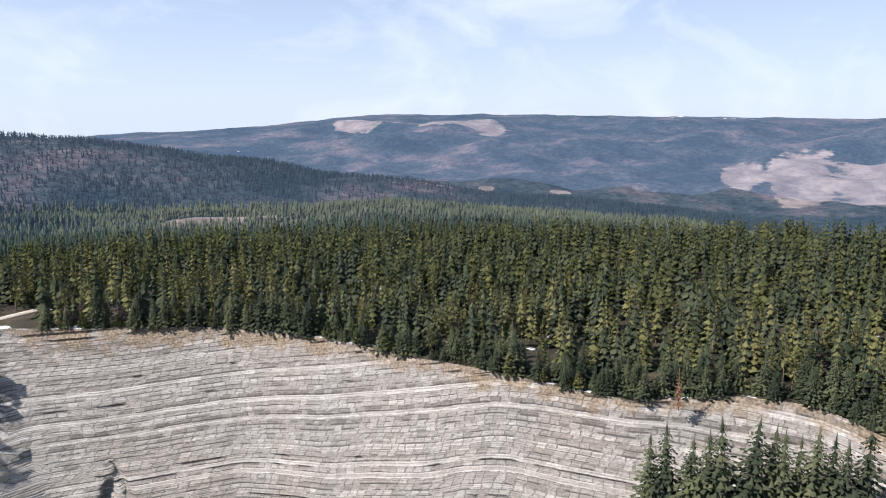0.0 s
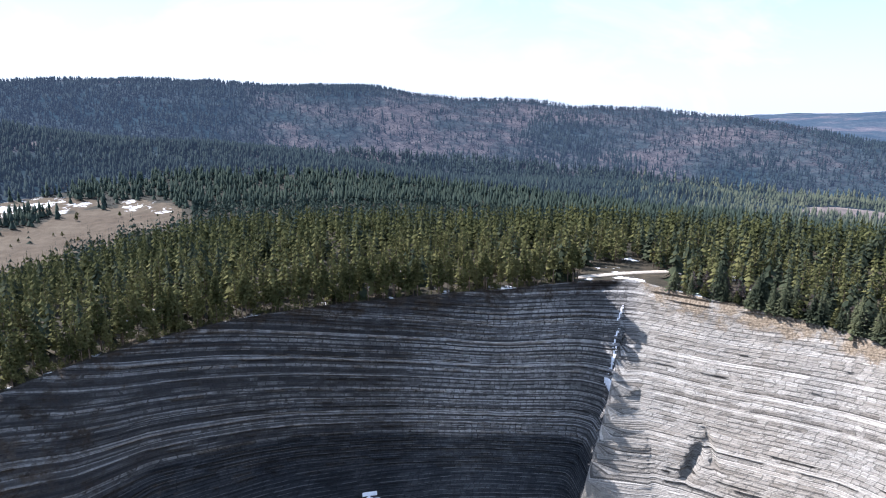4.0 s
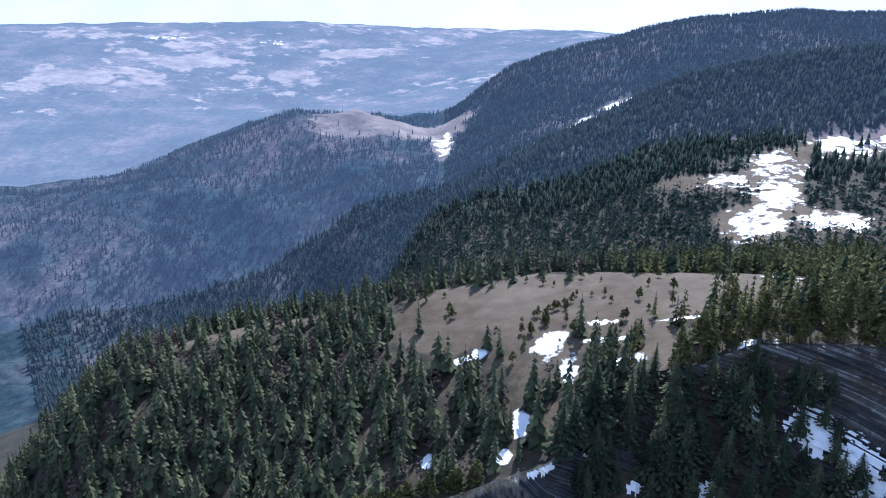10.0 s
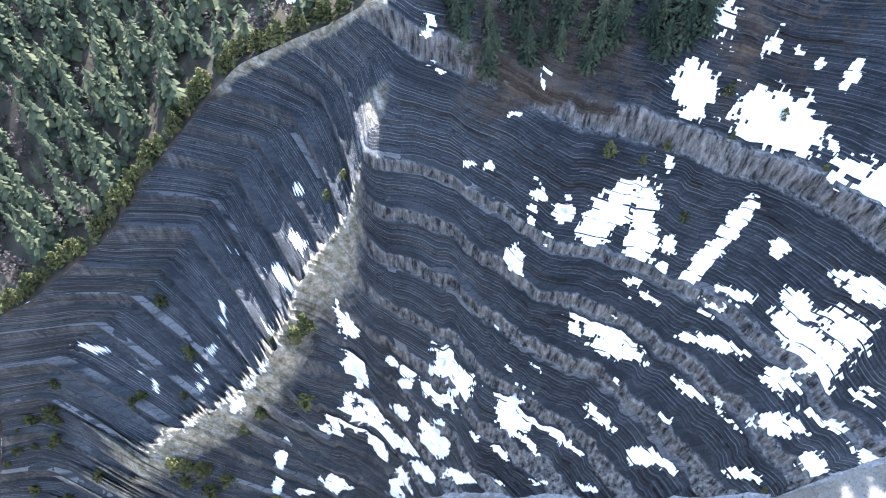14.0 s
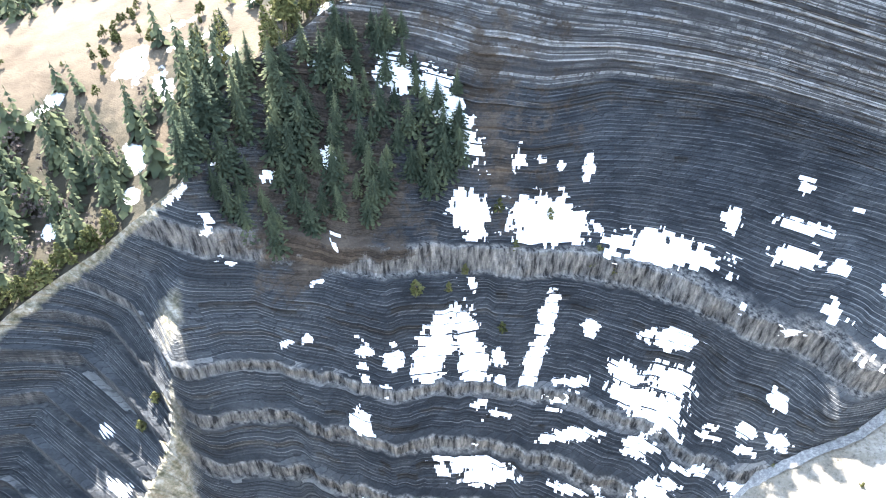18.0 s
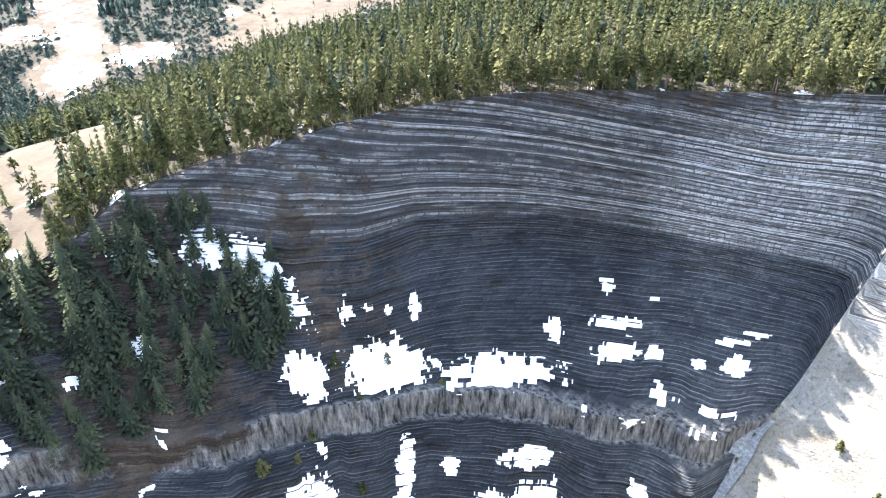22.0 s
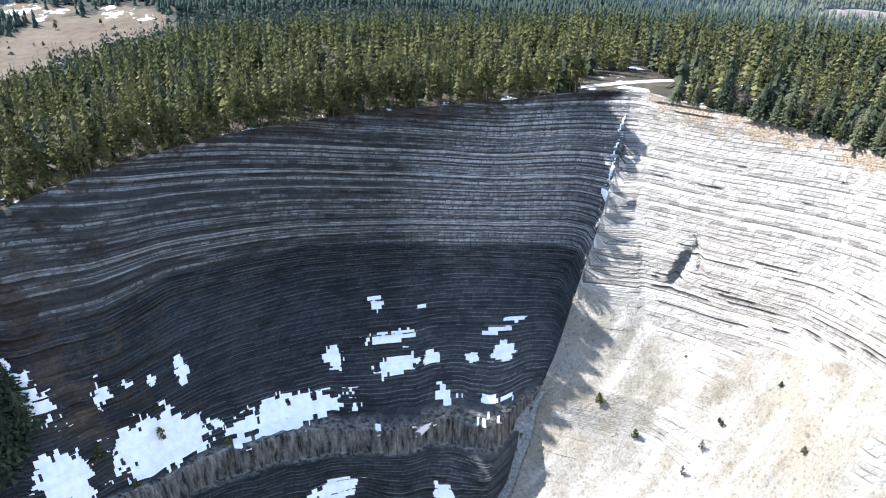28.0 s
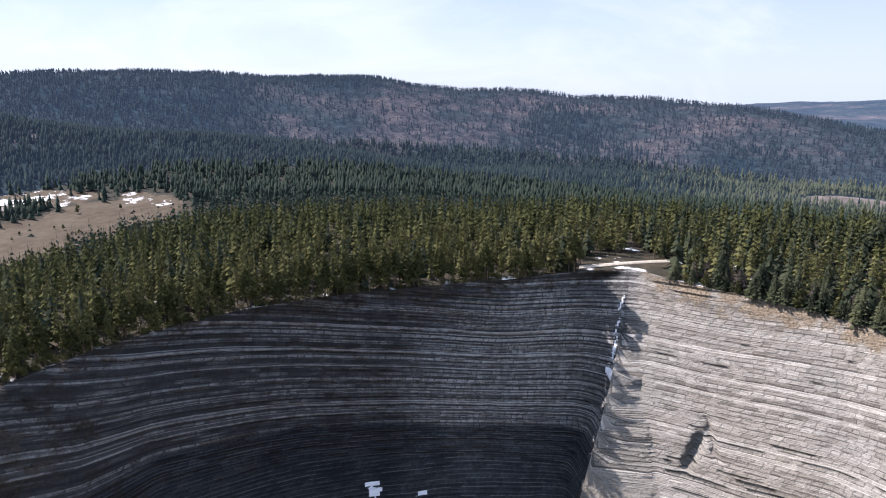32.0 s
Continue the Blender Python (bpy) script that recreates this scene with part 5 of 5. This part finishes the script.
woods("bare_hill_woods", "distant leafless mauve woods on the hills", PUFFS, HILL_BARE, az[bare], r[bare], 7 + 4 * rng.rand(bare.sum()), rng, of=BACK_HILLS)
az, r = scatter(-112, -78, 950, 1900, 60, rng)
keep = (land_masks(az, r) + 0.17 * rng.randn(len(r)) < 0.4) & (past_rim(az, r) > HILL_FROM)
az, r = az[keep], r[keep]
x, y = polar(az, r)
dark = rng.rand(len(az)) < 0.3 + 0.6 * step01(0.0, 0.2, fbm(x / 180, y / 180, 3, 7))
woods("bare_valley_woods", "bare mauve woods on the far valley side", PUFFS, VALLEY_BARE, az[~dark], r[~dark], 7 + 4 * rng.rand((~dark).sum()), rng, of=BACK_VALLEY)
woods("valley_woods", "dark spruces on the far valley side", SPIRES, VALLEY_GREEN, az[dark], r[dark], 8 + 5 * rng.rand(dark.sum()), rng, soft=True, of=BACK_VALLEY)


# ---- single trees that stand out, each a thing of trunk and crown ----
def part(name, me, parent, label=""):
    ob = new(name, me)
    ob.parent = parent
    if label:
        ob["label"] = label
    return ob


def stem_curved(seed, height, r0, bend=0.02):
    g = np.random.RandomState(seed)
    V, F, n = [], [], 7
    dx, dy = g.randn(2) * bend
    zs = np.linspace(-0.05, height, 6)
    for k, z in enumerate(zs):
        t = max(z, 0) / height
        rad = r0 * (1.15 if k == 0 else 1 - 0.8 * t)
        for j in range(n):
            a = 6.283 * j / n
            V.append((rad * math.cos(a) + dx * t * t, rad * math.sin(a) + dy * t * t, z))
    for k in range(len(zs) - 1):
        for j in range(n):
            i = (j + 1) % n
            F += [(k * n + j, k * n + i, k * n + n + i), (k * n + j, k * n + n + i, k * n + n + j)]
    return np.array(V), np.array(F)


def full_cone(seed, levels=21, arms=10, width=0.2, base=0.06):
    """A fir's crown: whorls of drooping boughs, each with side twigs."""
    g = np.random.RandomState(seed)
    V, F = [], []
    for k in range(levels):
        t = (k + 0.5 * g.rand()) / levels
        z = base + (0.96 - base) * t
        reach = width * ((1 - t) ** 0.85 * 0.95 + 0.06) * (0.85 + 0.3 * g.rand())
        turn = g.rand() * 6.28
        for j in range(arms):
            a = turn + 6.283 * (j + 0.5 * (g.rand() - 0.5)) / arms
            L = reach * (0.6 + 0.6 * g.rand())
            d = (0.05 + 0.4 * g.rand()) * L
            c, s = math.cos(a), math.sin(a)
            w = 6.283 / arms * L * (0.26 + 0.12 * g.rand())
            n0 = len(V)
            V += [(0, 0, z + 0.03), (c * L * 0.45 - s * w, s * L * 0.45 + c * w, z - d * 0.5), (c * L * 0.5, s * L * 0.5, z - d * 0.25),
                  (c * L * 0.45 + s * w, s * L * 0.45 - c * w, z - d * 0.5), (c * L * 0.85 - s * w * 0.8, s * L * 0.85 + c * w * 0.8, z - d * 1.15),
                  (c * L * 0.85 + s * w * 0.8, s * L * 0.85 - c * w * 0.8, z - d * 1.15), (c * L, s * L, z - d * 0.8)]
            F += [(n0, n0 + 1, n0 + 2), (n0, n0 + 2, n0 + 3), (n0 + 2, n0 + 4, n0 + 6), (n0 + 2, n0 + 6, n0 + 5)]
    n0 = len(V)
    V += [(0, 0, 1.02), (0.014, 0, 0.88), (-0.007, 0.012, 0.88), (-0.007, -0.012, 0.88)]
    F += [(n0, n0 + 1, n0 + 2), (n0, n0 + 2, n0 + 3), (n0, n0 + 3, n0 + 1)]
    return np.array(V), np.array(F)


def tree_kind(name, label, group, crown, trunk, leaf):
    """One tree, 1 m tall, below the ground; its copies are scaled to height."""
    top = tagged(new(name), label, "tree", group)
    part("trunk", mesh_np("trunk", *trunk, BARK), top)
    part("crown", mesh_np("crown", *crown, leaf), top)
    return top


def plant(kinds, spots, sizes):
    for k, ((x, y, z), h) in enumerate(zip(spots, sizes)):
        ob = kinds[k % len(kinds)]
        fat = h * (0.9 + 0.35 * rng.rand())
        m = pose(x, y, z, rng.randn() * 1.5, rng.randn() * 1.5, rng.rand() * 360)
        c = copy_thing(ob, m)
        c.scale = (fat, fat, h)


def on_land(az, r):
    return np.stack([*polar(np.asarray(az, float), np.asarray(r, float)), land(az, r) + CZ], 1)


def in_gorge(az, z):
    p, _ = column_point((np.asarray(az, float) - A0) * NA / 360, np.asarray(z, float))
    p[:, 2] += CZ - 0.3
    return p


def on_side(az, el):
    """Spots on the gorge side in the given directions from the hovering point."""
    at = SIDE["at"][(SIDE["level"] > 0.02) & (SIDE["level"] < 3.98)]
    ways = at - np.array((0, 0, CZ))
    ways = ways / np.linalg.norm(ways, axis=1)[:, None]
    a, e = np.radians(np.asarray(az, float)), np.radians(np.asarray(el, float))
    spots = []
    for w in np.stack([np.cos(e) * np.sin(a), np.cos(e) * np.cos(a), np.sin(e)], 1):
        spots.append(at[np.argmax(ways @ w)] - np.array((0, 0, 0.3)))
    return spots


FIR_KINDS = [tree_kind("fir_tree", "tall dark green fir on the steep gorge side", "firs in the gorge", full_cone(200 + i, width=0.23 + 0.025 * i), stem_curved(i, 0.95, 0.014, 0.0), FIR_GREEN) for i in range(4)]
RIM_FIRS = [tree_kind("fir_tree", "full green fir at the cliff edge", "firs along the cliff edge", full_cone(220 + i, width=0.23 + 0.02 * i), stem_curved(5 + i, 0.95, 0.014, 0.0), FIR_GREEN) for i in range(4)]
PINE_KINDS = [tree_kind("pine_tree", "sunlit pine with bare lower trunk at the cliff edge", "pines along the cliff edge", clump_tree(240 + i, 60, 9, base=0.16 + 0.07 * i, spread=0.19, tuft=0.85), stem_curved(10 + i, 0.92, 0.013), PINE_GREEN) for i in range(5)]
CREST_PINES = [tree_kind("pine_tree", "low yellow-green pine on the bare rocky crest", "pines on the crest", clump_tree(260 + i, 30, 9, base=0.12, spread=0.3), stem_curved(20 + i, 0.9, 0.02), PINE_GREEN) for i in range(3)]
MEADOW_PINES = [tree_kind("pine_tree", "small spreading pine on the dry meadow", "pines on the meadow", clump_tree(280 + i, 22, 9, base=0.3, spread=0.34), stem_curved(30 + i, 0.9, 0.022), PINE_GREEN) for i in range(3)]
BUSHES = [tree_kind("pine_bush", "round olive-green bush on the pale sunlit slope", "bushes on the sunlit slope", clump_tree(300 + i, 26, 9, base=0.02, spread=0.42), stem_curved(40 + i, 0.7, 0.03), PINE_GREEN) for i in range(3)]
DEAD = [tree_kind("dead_fir", "dead fir with rust-brown needles", "dead firs", full_cone(320, 12, 7, 0.16), stem_curved(50, 0.97, 0.014, 0.0), RUST)]
LEAFLESS = [tree_kind("leafless_tree", "leafless grey tree at the cliff edge", "leafless trees", clump_tree(330 + i, 20, 9, base=0.2, spread=0.26), stem_curved(60 + i, 0.95, 0.016), BARE) for i in range(2)]
KINDS = FIR_KINDS + RIM_FIRS + PINE_KINDS + CREST_PINES + MEADOW_PINES + BUSHES + DEAD + LEAFLESS

# firs massed on the steep slope under the meadow
n = 92
a = -66.5 + 27.5 * ((np.arange(n) * 0.61803) % 1.0) + 0.5 * rng.randn(n)
t = 0.04 + 0.96 * (np.arange(n) + 0.8 * rng.rand(n)) / n
z = -100 - t * np.interp(a, [-66, -60, -50, -39], [42, 52, 48, 55])
keep = ~((a > -43) & (z > -114)) & ~((a < -63) & (z < -150)) & (((a + 53) / 15) ** 2 + ((t - 0.45) / 0.62) ** 2 < 1.0 + 0.25 * rng.randn(n))
plant(FIR_KINDS, in_gorge(a[keep], z[keep]), 9 + 11 * rng.rand(keep.sum()))
a = -57 + 15 * rng.rand(8)
plant(FIR_KINDS, in_gorge(a, -99 - 6 * rng.rand(8)), 9 + 5 * rng.rand(8))
# front row along the shaded cliff's edge
a = np.linspace(-56, 12, 130) + 0.35 * rng.randn(130)
plant(PINE_KINDS, on_land(a, rim_of(a) + 0.6 + 6 * rng.rand(130) ** 2), 8 + 11 * rng.rand(130))
a = -57 + 68.5 * rng.rand(420)
woods("undergrowth", "low young pines and shrubs along the cliff edge", [clump_tree(140 + i, 16, 5, base=0.05, spread=0.36) for i in range(3)], PINE_GREEN, a, rim_of(a) + 0.2 + 4 * rng.rand(420), 1.4 + 2.8 * rng.rand(420) ** 1.5, rng)
a = 19.5 + 69 * rng.rand(260)
woods("undergrowth", "low firs and shrubs along the sunlit cliff edge", [clump_tree(150 + i, 16, 5, base=0.05, spread=0.36) for i in range(3)], FIR_GREEN, a, rim_of(a) + 0.2 + 4 * rng.rand(260), 1.4 + 2.8 * rng.rand(260) ** 1.5, rng)
# front row on the sunlit side
a = 19.5 + 69 * rng.rand(150)
near = np.clip(3.5 * rng.rand(150) ** 2 * 2 + 0.4, 0.4, 8)
plant(RIM_FIRS, on_land(a, rim_of(a) + near), np.where(near < 2.0, 3, 8) + 9 * rng.rand(150))
a = np.array([20.5, 22, 24.5, 29, 31.5, 33, 41, 43.5, 46, 57, 60, 63])
plant(CREST_PINES, on_land(a, rim_of(a) + 0.5), 4.5 + 3 * rng.rand(len(a)))
a = 20 + 16 * rng.rand(22)
plant(LEAFLESS, on_land(a, rim_of(a) + 3 + 4 * rng.rand(22)), 6 + 5 * rng.rand(22))
plant(DEAD, on_land(np.array([74.0, 71.5]), rim_of(np.array([74.0, 71.5])) + np.array([9.0, -7])), [14, 12])
a = np.array([69.5, 71, 72.5, 74.2, 75.5, 77, 78.6, 79.8, 80.8, 82, 83, 84.2, 85.5])
plant(RIM_FIRS, in_gorge(a, np.interp(a, [69, 75, 81, 86], [-111, -108, -104, -101])), 29 + 9 * rng.rand(len(a)))
# crest between gorge and wooded slope
a = np.linspace(-119, -74, 64) + 0.3 * rng.randn(64)
plant(CREST_PINES, on_land(a, rim_of(a) + 0.8 + 4 * rng.rand(64)), 5 + 4 * rng.rand(64))
# sparse pines and bushes on the near meadow
a, r = scatter(-80, -49, 225, 318, 300, rng)
keep = blob(a, r, *MEADOW_NEAR) > 0.4
plant(MEADOW_PINES, on_land(a[keep], r[keep]), 2.2 + 4.5 * rng.rand(keep.sum()) ** 2)
a = np.array([-62.5, -62.0, -60.2, -59.8, -55, -54.2])
plant(FIR_KINDS, on_land(a, np.array([226, 231, 227, 233, 222, 226])), [12, 10, 11, 9, 11, 12])
a = np.linspace(-70.5, -65.5, 24) + 0.2 * rng.randn(24)
plant(MEADOW_PINES, on_land(a, 236 + (a + 70.5) * 8 + 4 * rng.randn(24)), 3 + 2 * rng.rand(24))
# scattered bushes over the far meadow
a, r = scatter(-46, -22, 420, 760, 1500, rng)
keep = land_masks(a, r) > 0.55
plant(MEADOW_PINES, on_land(a[keep], r[keep]), 3 + 5 * rng.rand(keep.sum()) ** 2)
# bushes and low pines on the pale slope and along the brook: heading, dip, breadth
LOW = [(8.6, -65.3, 6.2), (6.6, -70.3, 5.4), (13.7, -73.7, 3.8), (16.8, -68.4, 4.6), (21.1, -65.8, 4.6), (19.6, -64.3, 3.1), (22.7, -69.3, 3.8), (27.5, -66.8, 3.4), (30.6, -63.4, 2.3), (34.8, -62.6, 2.3), (35.8, -65.9, 4.3),
       (41.6, -60.7, 4.3), (44.4, -60.3, 3.1), (45.0, -58.4, 1.8), (45.6, -62.6, 3.8), (41.3, -65.3, 3.1), (43.4, -68.2, 4.6), (46.5, -65.5, 3.1), (50.3, -62.6, 4.3), (47.4, -60.2, 2.3), (39.1, -53.9, 4.3), (46.2, -55.5, 4.6),
       (-40.3, -79.8, 3.4), (-25.8, -79.7, 2.3), (22.0, -62.6, 1.8), (53.2, -57.3, 2.3), (-1.4, -62.6, 1.5), (15.4, -40.0, 2.2), (21.4, -41.8, 2.0)]
BROOKSIDE = [(-136.2, -57.9), (-138.2, -57.0), (-134.3, -59.3), (-119.6, -64.7), (-118.7, -68.0), (-115.6, -59.5), (-124.1, -55.9), (-128.0, -60.7), (-129.9, -69.3), (-110.8, -72.4), (-94.2, -67.1), (-126.4, -56.9), (-130.8, -60.3), (-125.8, -65.3),
             (-133.2, -64.5), (-118.4, -65.3), (-115.2, -68.2), (-105.4, -54.4), (-89.0, -61.4), (-91.1, -62.0), (-121.0, -66.0), (-117.0, -66.5)]
plant(BUSHES, on_side([p[0] for p in LOW], [p[1] for p in LOW]), [p[2] * 2.0 for p in LOW])
plant(BUSHES, on_side([p[0] for p in BROOKSIDE], [p[1] for p in BROOKSIDE]), 6 + 4 * rng.rand(len(BROOKSIDE)))
plant(LEAFLESS, on_side([23.0, 11.9, 15.6, 24.2, 27.6, 26.3], [-48.6, -58.0, -56.7, -48.2, -41.7, -43.8]), [8, 7, 4, 6, 5, 5])
a = -137 + 60 * rng.rand(40)
plant(BUSHES, in_gorge(a, np.interp(a, [-137, -131, -121.7, -104, -96, -87, -77], [-303, -277, -246, -221, -201, -184, -169]) + 3 * rng.randn(40)), 3 + 4 * rng.rand(40))
a = 20 + 50 * rng.rand(60)
plant(BUSHES, in_gorge(a, -150 - 90 * rng.rand(60)), 1.0 + 1.6 * rng.rand(60))
a = np.array([-32.4, -23.5, -23, -29, -34.6, -38, -40, -21, -33, -44])
plant(CREST_PINES, in_gorge(a, np.array([-164, -172, -170, -157, -150, -168, -172, -174, -186, -170])), 4 + 4 * rng.rand(10))


# ---- dirt track at the corner of the cliffs ----
def dirt_track():
    a = np.linspace(11.8, 19.6, 24)
    r = np.interp(a, [11.8, 14, 16, 18, 19.6], [304, 309, 314, 321, 326])
    V, F = [], []
    for k in range(24):
        for w in (-2.2, -1.2, 0.0, 1.2, 2.2):
            x, y = polar(a[k], r[k] + w)
            V.append((x, y, land(a[k], r[k] + w) + CZ + (0.5 if abs(w) < 2 else -0.2)))
    for k in range(23):
        F += [(k * 5 + j, k * 5 + j + 1, k * 5 + j + 6, k * 5 + j + 5) for j in range(4)]
    tagged(new("road", mesh_np("road", V, F, TRACK, smooth=True)), "pale dirt track at the cliff corner", "road", kind="structure")


dirt_track()


# ---- gravel bed of the brook ----
def brook():
    a = np.concatenate([np.linspace(10.5, 0, 50), np.linspace(-1, -136, 140)])
    r, z = stream_at(a)
    x, y = polar(a, r)
    c = np.stack([x, y, z + CZ], 1)
    d = np.gradient(c[:, :2], axis=0)
    d /= np.linalg.norm(d, axis=1)[:, None] + 1e-9
    side = np.stack([-d[:, 1], d[:, 0]], 1)
    half = np.interp(a, [-137, -80, 0, 9, 15.6], [6, 5, 4.5, 3.5, 1.2])
    V, F, m = [], [], 9
    for k in range(len(a)):
        for t in np.linspace(-1, 1, m):
            w = half[k] * t * (1 + 0.35 * fbm(np.array(a[k] * 0.9), np.array(t * 0.2 + 3 * np.sign(t)), 3, 2))
            V.append((c[k, 0] + side[k, 0] * w, c[k, 1] + side[k, 1] * w, c[k, 2] + 0.3 + 1.3 * abs(t) + 0.8 * float(fbm(np.array(c[k, 0] / 2 + t * 2), np.array(c[k, 1] / 2), 3, 5))))
    for k in range(len(a) - 1):
        F += [(k * m + j, k * m + j + 1, k * m + m + j + 1, k * m + m + j) for j in range(m - 1)]
    tagged(new("ground_brook", mesh_np("ground_brook", V, F, GRAVEL, smooth=True)), "grey gravel bed of the brook below the cliffs", "brook bed", kind="structure")


brook()
for ob in KINDS:
    for o in (*ob.children, ob):
        bpy.data.objects.remove(o)
